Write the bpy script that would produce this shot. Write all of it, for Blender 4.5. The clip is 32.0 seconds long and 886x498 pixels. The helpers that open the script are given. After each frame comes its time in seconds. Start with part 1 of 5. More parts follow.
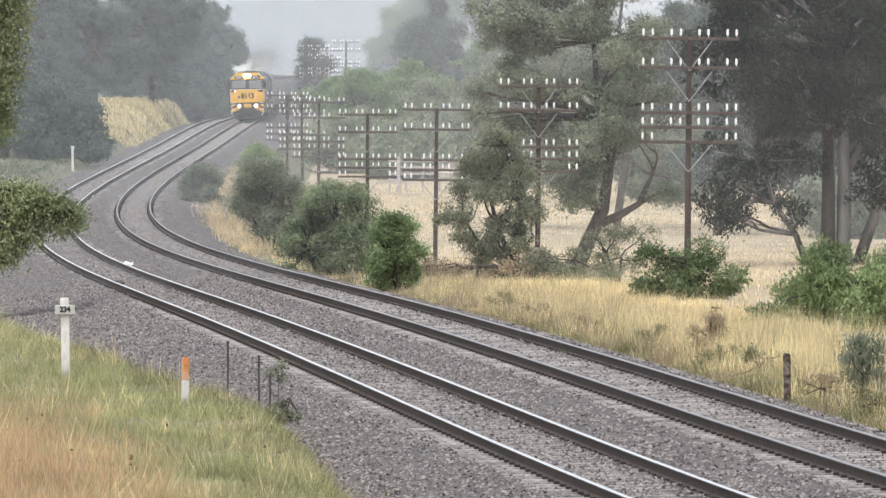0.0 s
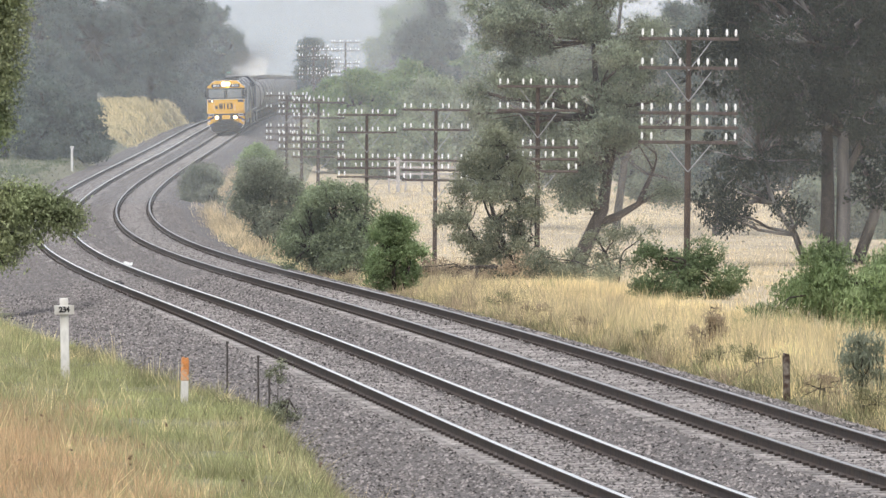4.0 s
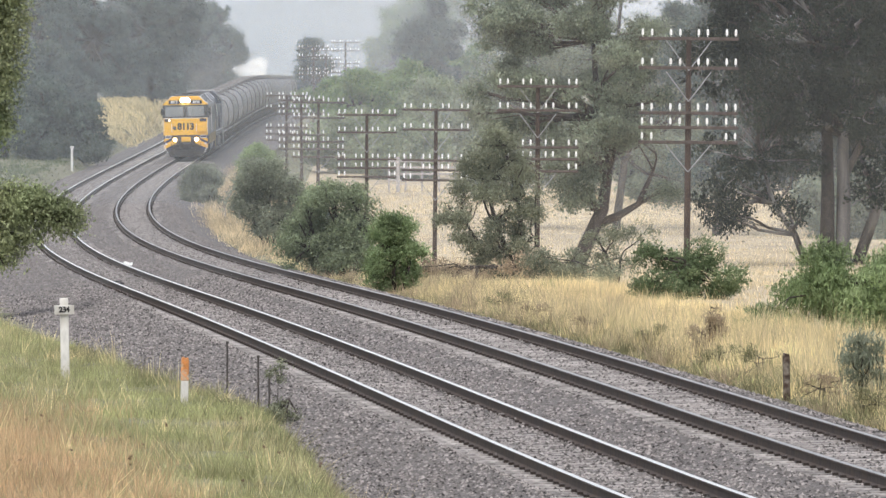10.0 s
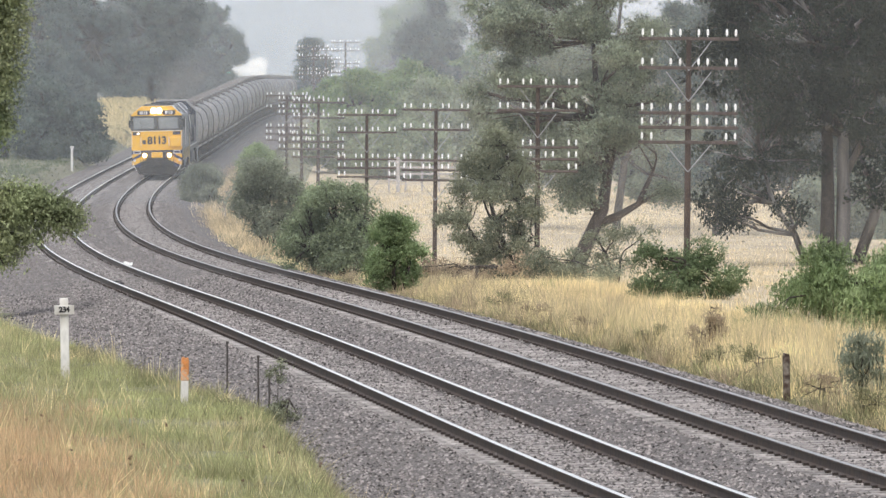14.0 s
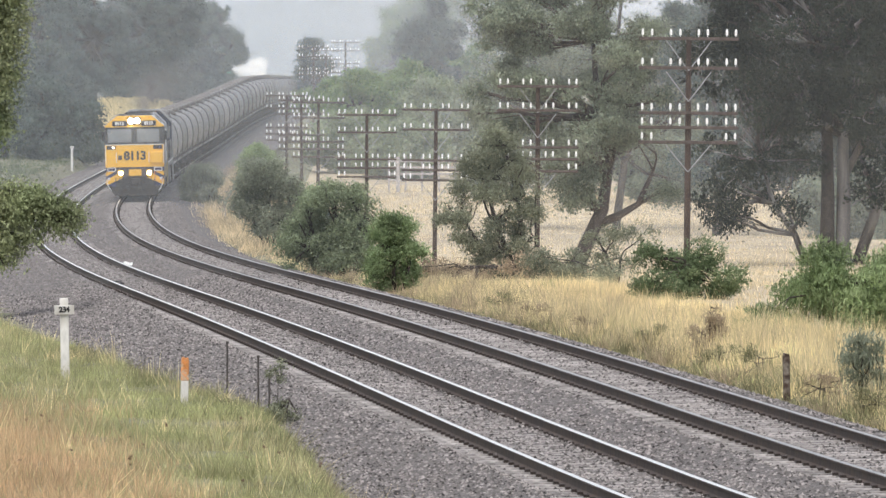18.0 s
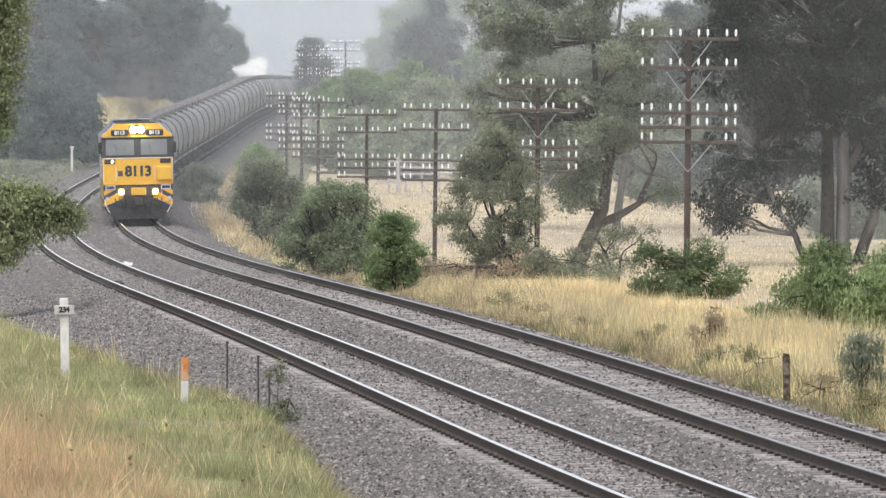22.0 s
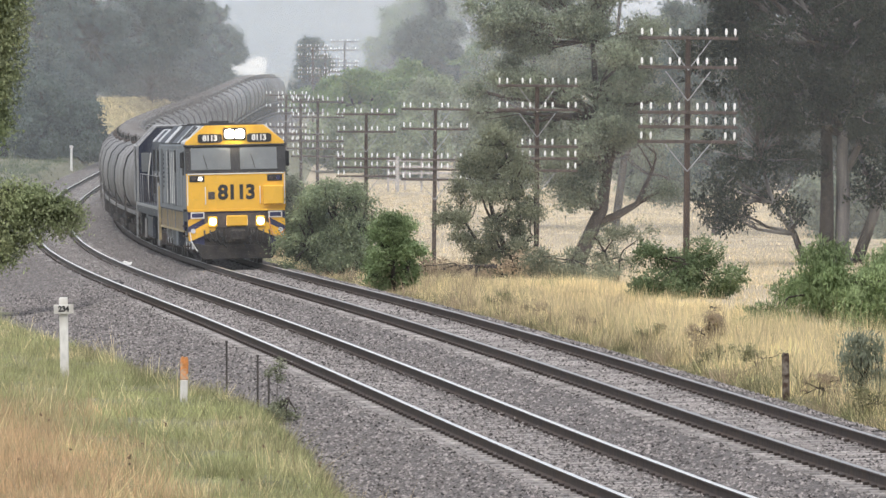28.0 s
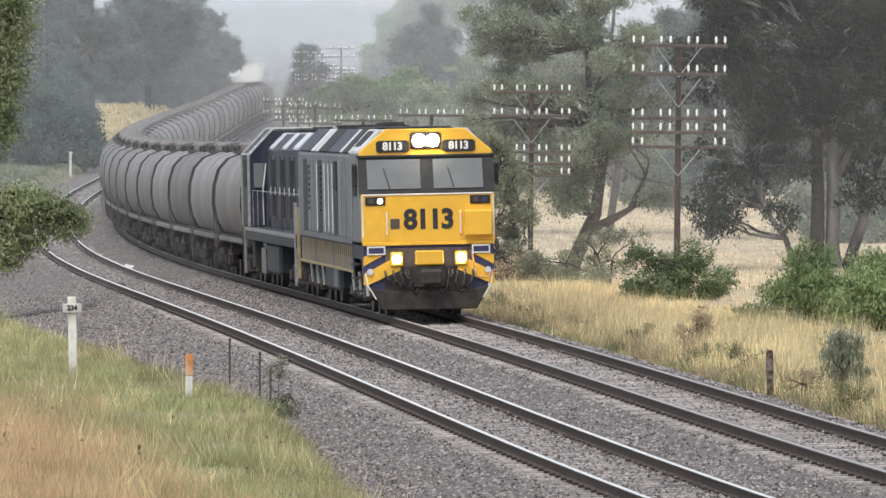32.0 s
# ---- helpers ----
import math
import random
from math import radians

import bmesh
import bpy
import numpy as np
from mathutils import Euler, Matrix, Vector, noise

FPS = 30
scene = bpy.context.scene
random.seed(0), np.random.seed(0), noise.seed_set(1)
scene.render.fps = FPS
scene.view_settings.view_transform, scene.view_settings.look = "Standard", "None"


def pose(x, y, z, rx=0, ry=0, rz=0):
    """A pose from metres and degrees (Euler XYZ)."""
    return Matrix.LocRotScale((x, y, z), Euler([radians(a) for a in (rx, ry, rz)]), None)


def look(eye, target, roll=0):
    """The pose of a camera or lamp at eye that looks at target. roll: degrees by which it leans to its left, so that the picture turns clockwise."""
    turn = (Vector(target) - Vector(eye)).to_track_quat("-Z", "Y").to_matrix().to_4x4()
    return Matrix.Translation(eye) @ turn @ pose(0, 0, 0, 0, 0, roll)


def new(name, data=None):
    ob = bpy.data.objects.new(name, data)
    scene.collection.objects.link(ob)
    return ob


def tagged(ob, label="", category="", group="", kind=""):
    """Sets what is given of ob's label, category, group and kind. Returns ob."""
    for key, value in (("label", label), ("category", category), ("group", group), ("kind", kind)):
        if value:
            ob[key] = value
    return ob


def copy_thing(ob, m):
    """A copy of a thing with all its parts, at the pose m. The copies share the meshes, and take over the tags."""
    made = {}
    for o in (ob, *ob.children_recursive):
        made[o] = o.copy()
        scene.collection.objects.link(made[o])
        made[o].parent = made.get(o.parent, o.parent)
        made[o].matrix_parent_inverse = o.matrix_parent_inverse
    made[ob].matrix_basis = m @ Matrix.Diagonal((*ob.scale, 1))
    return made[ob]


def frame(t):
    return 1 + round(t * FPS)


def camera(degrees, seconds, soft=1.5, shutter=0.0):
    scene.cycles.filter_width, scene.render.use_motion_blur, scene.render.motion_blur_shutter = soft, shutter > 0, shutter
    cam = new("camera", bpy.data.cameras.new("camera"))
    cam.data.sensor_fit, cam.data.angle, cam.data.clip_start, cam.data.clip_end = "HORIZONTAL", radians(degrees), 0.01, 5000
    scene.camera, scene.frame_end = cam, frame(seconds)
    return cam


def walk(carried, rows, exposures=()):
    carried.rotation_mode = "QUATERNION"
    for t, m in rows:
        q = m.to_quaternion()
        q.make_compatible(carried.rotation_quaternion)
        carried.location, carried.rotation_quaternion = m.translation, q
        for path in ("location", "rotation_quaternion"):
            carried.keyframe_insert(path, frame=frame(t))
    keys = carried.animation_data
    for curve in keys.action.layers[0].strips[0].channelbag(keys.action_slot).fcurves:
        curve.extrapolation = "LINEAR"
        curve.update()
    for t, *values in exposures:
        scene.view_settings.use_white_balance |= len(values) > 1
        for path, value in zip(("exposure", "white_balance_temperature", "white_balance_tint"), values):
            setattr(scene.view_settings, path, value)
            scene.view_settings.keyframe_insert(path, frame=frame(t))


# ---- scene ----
# ------------------------------------------------------------------ camera
EYE = (0.0, 0.0, 5.335)
PITCH = 0.01989


def aim(right=0.0, down=0.0, back=0.0, rise=0.0, side=0.0):
    """A pose of the tripod head: milliradians of turn, and metres of shift."""
    return (Matrix.Translation((EYE[0] + side, EYE[1] - back, EYE[2] + rise))
            @ Matrix.Rotation(-right / 1000, 4, "Z")
            @ Matrix.Rotation(math.pi / 2 - PITCH - down / 1000, 4, "X"))


cam = camera(5.783, 32.0, soft=1.45)
walk(cam, [
    (0.0, aim(-0.0741, 0.0222)), (0.5, aim(0, 0.037)), (3.5, aim()), (5.5, aim()), (6.0, aim(-0.259, -0.0593)), (6.5, aim()),
    (7.0, aim(0, -0.0963)), (7.5, aim(0.037, 0)), (8.0, aim(-0.281, 0)), (8.5, aim(-0.133, 0)), (9.0, aim()),
    (20.0, aim()), (21.0, aim(-0.0593, 0)), (22.0, aim()), (27.5, aim()), (28.0, aim(0.0741, 0.0741)), (28.5, aim(0, -0.0963)),
    (29.0, aim(-0.185, -0.2)), (29.5, aim(0.0222, 0)), (30.0, aim(-0.0741, -0.0889)), (30.5, aim(-0.185, -0.111)),
    (31.0, aim(0, -0.37)), (31.5, aim(0.593, -0.519)), (31.8, aim(0.7, -0.545)), (31.9, aim(0.741, -0.556, 1.4)), (32.0, aim(0.548, -0.696, 5.2))],
    exposures=[(0.0, 0.7), (12.0, 0.69), (20.0, 0.67), (32.0, 0.62)])

# ------------------------------------------------------------------ light: an overcast, drizzly day
SUN_EL, SUN_ROT = 58, 200
world = bpy.data.worlds.new("overcast_sky")
scene.world = world
world.use_nodes = True
wn = world.node_tree.nodes
sky = wn.new("ShaderNodeTexSky")
sky.sky_type = "NISHITA"
sky.sun_disc = False
sky.sun_elevation, sky.sun_rotation = radians(SUN_EL), radians(SUN_ROT)
sky.air_density, sky.dust_density, sky.ozone_density = 1.3, 5.0, 1.0
wn["Background"].inputs["Strength"].default_value = 0.11
cloud = wn.new("ShaderNodeMix")      # an even cloud layer under the blue
cloud.data_type = "RGBA"
cloud.inputs[0].default_value = 0.6
cloud.inputs[7].default_value = (5.35, 5.7, 6.35, 1)
world.node_tree.links.new(sky.outputs["Color"], cloud.inputs[6])
world.node_tree.links.new(cloud.outputs[2], wn["Background"].inputs["Color"])
sun = new("sun", bpy.data.lights.new("sun", "SUN"))
sun.data.energy, sun.data.angle, sun.data.color = 1.4, radians(30), (1.0, 0.985, 0.96)
sun.matrix_world = look((0, 0, 0), (-math.sin(radians(SUN_ROT)), -math.cos(radians(SUN_ROT)), -math.tan(radians(SUN_EL))))

# ------------------------------------------------------------------ materials


def mat(name, base, rough=0.8, metal=0.0, vary=0.25, scale=6.0, bump=0.0, stain=None, stain_amount=0.4, stain_scale=1.2,
        island=0.0, clear=0.0, stretch=(1, 1, 1)):
    """A surface with fine grain, broad stains and a little relief."""
    m = bpy.data.materials.new(name)
    m.use_nodes = True
    nt = m.node_tree
    n, l = nt.nodes, nt.links
    b = n["Principled BSDF"]
    b.inputs["Roughness"].default_value, b.inputs["Metallic"].default_value = rough, metal
    b.inputs["Specular IOR Level"].default_value = 0.35
    co = n.new("ShaderNodeTexCoord")
    mp = n.new("ShaderNodeMapping")
    mp.inputs["Scale"].default_value = stretch
    l.new(co.outputs["Object"], mp.inputs["Vector"])
    g = n.new("ShaderNodeTexNoise")
    g.inputs["Scale"].default_value, g.inputs["Detail"].default_value = scale, 6
    l.new(mp.outputs["Vector"], g.inputs["Vector"])
    ramp = n.new("ShaderNodeMapRange")
    ramp.inputs[1].default_value, ramp.inputs[2].default_value = 0.3, 0.7
    ramp.inputs[3].default_value, ramp.inputs[4].default_value = 1 - vary, 1 + vary
    l.new(g.outputs["Fac"], ramp.inputs[0])
    mul = n.new("ShaderNodeMix")
    mul.data_type, mul.blend_type = "RGBA", "MULTIPLY"
    mul.inputs[0].default_value = 1.0
    mul.inputs[6].default_value = (*base, 1)
    l.new(ramp.outputs[0], mul.inputs[7])
    out = mul.outputs[2]
    if stain:
        s = n.new("ShaderNodeTexNoise")
        s.inputs["Scale"].default_value, s.inputs["Detail"].default_value = stain_scale, 5
        l.new(mp.outputs["Vector"], s.inputs["Vector"])
        sr = n.new("ShaderNodeMapRange")
        sr.inputs[1].default_value, sr.inputs[2].default_value = 0.45, 0.7
        sr.inputs[4].default_value = stain_amount
        l.new(s.outputs["Fac"], sr.inputs[0])
        mx = n.new("ShaderNodeMix")
        mx.data_type = "RGBA"
        l.new(sr.outputs[0], mx.inputs[0])
        l.new(out, mx.inputs[6])
        mx.inputs[7].default_value = (*stain, 1)
        out = mx.outputs[2]
    if island:
        ge = n.new("ShaderNodeNewGeometry")
        hs = n.new("ShaderNodeHueSaturation")
        hr = n.new("ShaderNodeMapRange")
        hr.inputs[3].default_value, hr.inputs[4].default_value = 1 - island, 1 + island
        l.new(ge.outputs["Random Per Island"], hr.inputs[0])
        l.new(hr.outputs[0], hs.inputs["Value"])
        l.new(out, hs.inputs["Color"])
        out = hs.outputs[0]
    l.new(out, b.inputs["Base Color"])
    if bump:
        bp = n.new("ShaderNodeBump")
        bp.inputs["Strength"].default_value, bp.inputs["Distance"].default_value = bump, 0.03
        l.new(g.outputs["Fac"], bp.inputs["Height"])
        l.new(bp.outputs[0], b.inputs["Normal"])
    if clear:
        b.inputs["Coat Weight"].default_value, b.inputs["Coat Roughness"].default_value = clear, 0.15
    return m


def by_object(m, amount):
    """Let the tone differ a little from piece to piece."""
    nt = m.node_tree
    b = nt.nodes["Principled BSDF"]
    info, rng, hs = nt.nodes.new("ShaderNodeObjectInfo"), nt.nodes.new("ShaderNodeMapRange"), nt.nodes.new("ShaderNodeHueSaturation")
    rng.inputs[3].default_value, rng.inputs[4].default_value = 1 - amount, 1 + amount
    nt.links.new(info.outputs["Random"], rng.inputs[0])
    nt.links.new(rng.outputs[0], hs.inputs["Value"])
    nt.links.new(b.inputs["Base Color"].links[0].from_socket, hs.inputs["Color"])
    nt.links.new(hs.outputs[0], b.inputs["Base Color"])
    return m


def leafy(name, base, island=0.35, tip=None, vary=0.45, through_light=0.3):
    """Leaves and blades: dull, a little light comes through."""
    # Broad noise and tip patches also stand in for lit and shaded leaf lumps.
    m = mat(name, base, rough=0.65, vary=vary, scale=0.7, island=island, stain=tip, stain_amount=0.7, stain_scale=0.4)
    nt = m.node_tree
    b = nt.nodes["Principled BSDF"]
    tr = nt.nodes.new("ShaderNodeBsdfTranslucent")
    nt.links.new(b.inputs["Base Color"].links[0].from_socket, tr.inputs["Color"])
    mx = nt.nodes.new("ShaderNodeMixShader")
    mx.inputs[0].default_value = through_light
    nt.links.new(b.outputs[0], mx.inputs[1])
    nt.links.new(tr.outputs[0], mx.inputs[2])
    nt.links.new(mx.outputs[0], nt.nodes["Material Output"].inputs["Surface"])
    return m


def glow(name, color, strength):
    m = mat(name, color, rough=0.3, vary=0.02)
    b = m.node_tree.nodes["Principled BSDF"]
    b.inputs["Emission Color"].default_value, b.inputs["Emission Strength"].default_value = (*color, 1), strength
    return m


def veil(name, amount, tone):
    """Stand-in for drizzle haze: it lets most light through and scatters the rest."""
    m = bpy.data.materials.new(name)
    m.use_nodes = True
    n, l = m.node_tree.nodes, m.node_tree.links
    n.remove(n["Principled BSDF"])
    t, d, r = n.new("ShaderNodeBsdfTransparent"), n.new("ShaderNodeBsdfDiffuse"), n.new("ShaderNodeBsdfTranslucent")
    d.inputs["Color"].default_value = r.inputs["Color"].default_value = (*tone, 1)
    a, b = n.new("ShaderNodeMixShader"), n.new("ShaderNodeMixShader")
    a.inputs[0].default_value, b.inputs[0].default_value = 0.5, amount
    l.new(d.outputs[0], a.inputs[1]), l.new(r.outputs[0], a.inputs[2])
    l.new(t.outputs[0], b.inputs[1]), l.new(a.outputs[0], b.inputs[2])
    l.new(b.outputs[0], n["Material Output"].inputs["Surface"])
    return m


M_BALLAST = mat("ballast_stone", (0.14, 0.126, 0.12), 0.9, vary=0.6, scale=20, bump=1.0, stain=(0.115, 0.102, 0.098), stain_scale=0.25)
M_STONE = mat("loose_stone", (0.192, 0.174, 0.166), 0.9, vary=0.25, scale=3, island=0.9)
M_FARSTONE = mat("far_loose_stone", (0.18, 0.163, 0.156), 0.9, vary=0.2, scale=3, island=0.4)
M_EARTH = mat("grassy_earth", (0.2, 0.19, 0.125), 0.95, vary=0.4, scale=1.5, bump=0.5, stain=(0.23, 0.23, 0.125), stain_scale=0.12)
M_DRYFIELD = mat("bleached_paddock_soil", (0.46, 0.38, 0.265), 0.95, vary=0.25, scale=0.5, bump=0.3, stain=(0.3, 0.24, 0.165), stain_amount=0.6, stain_scale=0.07, stretch=(1, 0.3, 1))
M_RAILSIDE = mat("rusty_rail_steel", (0.075, 0.058, 0.05), 0.75, 0.2, vary=0.3, scale=9, stain=(0.12, 0.08, 0.055), stain_scale=2)
M_RAILTOP = mat("polished_rail_head", (1.0, 0.95, 0.9), 0.42, 1.0, vary=0.08, scale=5)
# Second track's heads: their weaker sky reflection is put into this darker colour.
M_DIMTOP = mat("dimmed_rail_head", (0.42, 0.38, 0.36), 0.36, 0.9, vary=0.15, scale=5)
M_SLEEPER = mat("grey_sleeper", (0.29, 0.268, 0.255), 0.9, vary=0.3, scale=7, bump=0.3, stain=(0.25, 0.22, 0.2), stain_scale=1.5)
by_object(M_SLEEPER, 0.35)
M_CLIP = mat("rusty_clip", (0.05, 0.04, 0.035), 0.8, 0.3)
M_YELLOW = mat("yellow_paint", (0.82, 0.46, 0.05), 0.42, vary=0.07, scale=4, stain=(0.6, 0.36, 0.06), stain_amount=0.25, stain_scale=1.4, clear=0.15)
M_BLUE = mat("dark_blue_paint", (0.04, 0.042, 0.1), 0.45, vary=0.15, scale=5)
M_GREYBLUE = mat("grey_blue_paint", (0.15, 0.165, 0.185), 0.5, vary=0.18, scale=3, stain=(0.28, 0.28, 0.28), stain_amount=0.45, stain_scale=1.0, stretch=(1, 1, 0.35))
M_SILVER = mat("silver_roof_paint", (0.62, 0.63, 0.65), 0.5, 0.1, vary=0.15, scale=3, stain=(0.25, 0.23, 0.22), stain_amount=0.6, stain_scale=0.9)
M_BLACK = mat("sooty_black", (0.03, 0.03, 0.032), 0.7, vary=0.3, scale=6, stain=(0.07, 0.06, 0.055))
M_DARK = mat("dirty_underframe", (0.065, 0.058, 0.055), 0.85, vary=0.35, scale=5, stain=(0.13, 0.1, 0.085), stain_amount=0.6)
M_DARKGREY = mat("dark_grey_paint", (0.022, 0.027, 0.042), 0.5, vary=0.3, scale=4, stain=(0.07, 0.068, 0.07))
M_GRIME = mat("oily_grime", (0.032, 0.028, 0.026), 0.7, vary=0.4, scale=9, stain=(0.075, 0.06, 0.05), stain_amount=0.6, stain_scale=4)
M_WHITE = mat("white_paint", (0.78, 0.77, 0.74), 0.6, vary=0.1, scale=6, stain=(0.5, 0.48, 0.42), stain_amount=0.5, stain_scale=3)
M_NAVY = mat("navy_paint", (0.02, 0.026, 0.05), 0.5, vary=0.3, scale=4, stain=(0.09, 0.09, 0.1), stain_amount=0.5, stain_scale=1.3, stretch=(1, 1, 0.4))
M_GLASS = mat("cab_glass", (0.22, 0.25, 0.28), 0.12, vary=0.1, scale=2)
M_GLASS.node_tree.nodes["Principled BSDF"].inputs["Specular IOR Level"].default_value = 0.8
M_LAMP = glow("lit_headlamp", (1.0, 0.86, 0.6), 60)
M_DITCH = glow("lit_ditch_lamp", (1.0, 0.9, 0.7), 30)
M_MARK = glow("lit_marker_lamp", (1.0, 0.85, 0.6), 3)
M_GREEN = glow("green_signal_lamp", (0.2, 1.0, 0.6), 5)
M_WAGON = mat("weathered_hopper_steel", (0.215, 0.205, 0.2), 0.5, 0.1, vary=0.28, scale=2.5, stain=(0.17, 0.15, 0.14), stain_amount=0.8, stain_scale=0.8, stretch=(1, 1, 0.3))
by_object(M_WAGON, 0.3)
M_HATCH = mat("brown_roof_hatch", (0.085, 0.07, 0.065), 0.8, vary=0.3, scale=5)
M_DULLHATCH = mat("dented_silver_hatch", (0.2, 0.19, 0.185), 0.55, 0.3, vary=0.3, scale=4, stain=(0.12, 0.1, 0.09), stain_amount=0.8, stain_scale=2)
M_WHEEL = mat("wheel_steel", (0.11, 0.1, 0.095), 0.6, 0.4)
M_ORANGE = mat("faded_orange_paint", (0.62, 0.25, 0.08), 0.75, vary=0.35, scale=14, stain=(0.5, 0.42, 0.33), stain_amount=1.0, stain_scale=13)
M_FLAKED = mat("flaking_white_paint", (0.72, 0.7, 0.66), 0.75, vary=0.2, scale=10, bump=0.2, stain=(0.27, 0.23, 0.18), stain_amount=0.85, stain_scale=5, stretch=(1, 1, 0.4))
M_POSTWOOD = mat("weathered_post", (0.06, 0.038, 0.028), 0.9, vary=0.4, scale=16, bump=0.5, stain=(0.5, 0.45, 0.38), stain_amount=0.55, stain_scale=9)
M_POLE = mat("brown_pole_timber", (0.075, 0.055, 0.047), 0.9, vary=0.35, scale=8, bump=0.4, stretch=(1, 1, 0.2))
M_ARM = mat("grey_brown_crossarm", (0.1, 0.08, 0.072), 0.9, vary=0.3, scale=8)
M_CERAMIC = mat("white_porcelain", (0.88, 0.88, 0.86), 0.25, vary=0.03)
M_BROWNBARK = mat("brown_gum_bark", (0.095, 0.076, 0.066), 0.95, vary=0.35, scale=5, bump=0.5, stain=(0.17, 0.145, 0.13), stain_amount=0.6, stain_scale=1.1, stretch=(1, 1, 0.2))
M_SMOOTHBARK = mat("smooth_gum_bark", (0.21, 0.2, 0.198), 0.85, vary=0.3, scale=3, bump=0.3, stain=(0.07, 0.06, 0.055), stain_amount=0.9, stain_scale=2.0, stretch=(1, 1, 0.12))
M_DARKBARK = mat("dark_bark", (0.06, 0.05, 0.045), 0.95, vary=0.35, scale=6, bump=0.4)
M_GUM = leafy("gum_leaves", (0.22, 0.25, 0.175), tip=(0.32, 0.335, 0.255))
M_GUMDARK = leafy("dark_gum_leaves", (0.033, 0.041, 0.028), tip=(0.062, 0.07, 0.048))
M_WATTLE = leafy("grey_green_leaves", (0.26, 0.285, 0.205), tip=(0.34, 0.355, 0.27))
M_BUSH = leafy("bush_leaves", (0.235, 0.28, 0.165), tip=(0.34, 0.38, 0.25))
M_LITBUSH = leafy("yellowish_tree_leaves", (0.26, 0.3, 0.155), tip=(0.38, 0.39, 0.23))
M_DEEP = leafy("deep_green_leaves", (0.15, 0.2, 0.1), tip=(0.22, 0.265, 0.15))
M_FRESH = leafy("fresh_bush_leaves", (0.26, 0.34, 0.165), tip=(0.36, 0.43, 0.24))
M_BRIGHT = leafy("bright_bush_leaves", (0.25, 0.325, 0.15), tip=(0.36, 0.42, 0.22))
M_OLIVE = leafy("olive_leaves", (0.225, 0.24, 0.16), tip=(0.32, 0.325, 0.215))
M_PINE = leafy("dark_pine_leaves", (0.075, 0.1, 0.092), tip=(0.135, 0.165, 0.15), vary=0.6)
M_PALE = leafy("pale_green_leaves", (0.18, 0.26, 0.11), tip=(0.26, 0.33, 0.16))
M_PALEGUM = leafy("pale_gum_leaves", (0.095, 0.124, 0.108), tip=(0.17, 0.2, 0.17), vary=0.6)
M_WEED = leafy("brown_weeds", (0.4, 0.31, 0.21), tip=(0.5, 0.4, 0.27))
M_RIB = mat("dull_yellow_paint", (0.34, 0.27, 0.15), 0.6, vary=0.25, scale=4)
M_BRACE = mat("galvanised_brace", (0.33, 0.33, 0.33), 0.5, 0.5)
M_WINDOW = mat("tinted_windscreen", (0.16, 0.17, 0.175), 0.18, vary=0.1, scale=2)
# Gum bark darkened so that its colour carries the crown's shade.
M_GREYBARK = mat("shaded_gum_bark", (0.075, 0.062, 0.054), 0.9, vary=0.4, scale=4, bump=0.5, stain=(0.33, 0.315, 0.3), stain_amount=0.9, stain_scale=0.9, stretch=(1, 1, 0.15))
M_MEADOW = leafy("dull_meadow_grass", (0.12, 0.15, 0.085), island=0.3, tip=(0.18, 0.195, 0.12))
M_STRAW = leafy("dry_grass", (0.88, 0.745, 0.43), island=0.4, tip=(0.7, 0.54, 0.31), through_light=0.45)
M_FIELD = leafy("dry_field_grass", (0.86, 0.72, 0.48), island=0.3, tip=(0.66, 0.53, 0.34), through_light=0.45)
M_GREENGRASS = leafy("green_grass", (0.37, 0.38, 0.18), island=0.45, tip=(0.5, 0.43, 0.265))
M_RUSSET = leafy("russet_grass", (0.6, 0.41, 0.245), island=0.4, tip=(0.5, 0.42, 0.24))
M_STALK = leafy("grey_brown_stalks", (0.72, 0.58, 0.37), island=0.4, tip=(0.5, 0.39, 0.27), through_light=0.45)
M_VERGEWEED = leafy("verge_weeds", (0.24, 0.235, 0.125), tip=(0.4, 0.3, 0.19))
M_SEED = mat("dark_seed_heads", (0.2, 0.13, 0.09), 0.9)
M_FENCE = mat("bleached_fence_timber", (0.43, 0.4, 0.385), 0.9, vary=0.25, scale=5, stain=(0.36, 0.32, 0.3), stain_amount=0.6, stain_scale=1.5)
M_SMOKE = mat("diesel_soot", (0.2, 0.19, 0.185), 0.95, vary=0.2, scale=1.0)
M_HILL = mat("wooded_hill", (0.09, 0.11, 0.085), 0.95, vary=0.5, scale=0.02, stain=(0.2, 0.19, 0.12), stain_amount=0.5, stain_scale=0.004)
M_PADDOCK = mat("pale_paddock", (0.82, 0.78, 0.68), 0.95, vary=0.06, scale=0.1)

# ------------------------------------------------------------------ mesh helpers


def part(name, bm, material, parent=None, label="", smooth=False):
    """Link a bmesh as one mesh object under a thing or a part."""
    me = bpy.data.meshes.new(name)
    bm.to_mesh(me)
    bm.free()
    mats = material if isinstance(material, (list, tuple)) else [material]
    for m in mats:
        me.materials.append(m)
    if smooth:
        me.shade_smooth()
    ob = new(name, me)
    if parent:
        ob.parent = parent
    if label:
        ob["label"] = label
    return ob


def thing(name, label, category, group="", kind="", at=None):
    ob = new(name)
    ob.empty_display_size = 0.3
    if at is not None:
        ob.matrix_basis = at
    return tagged(ob, label, category, group, kind)


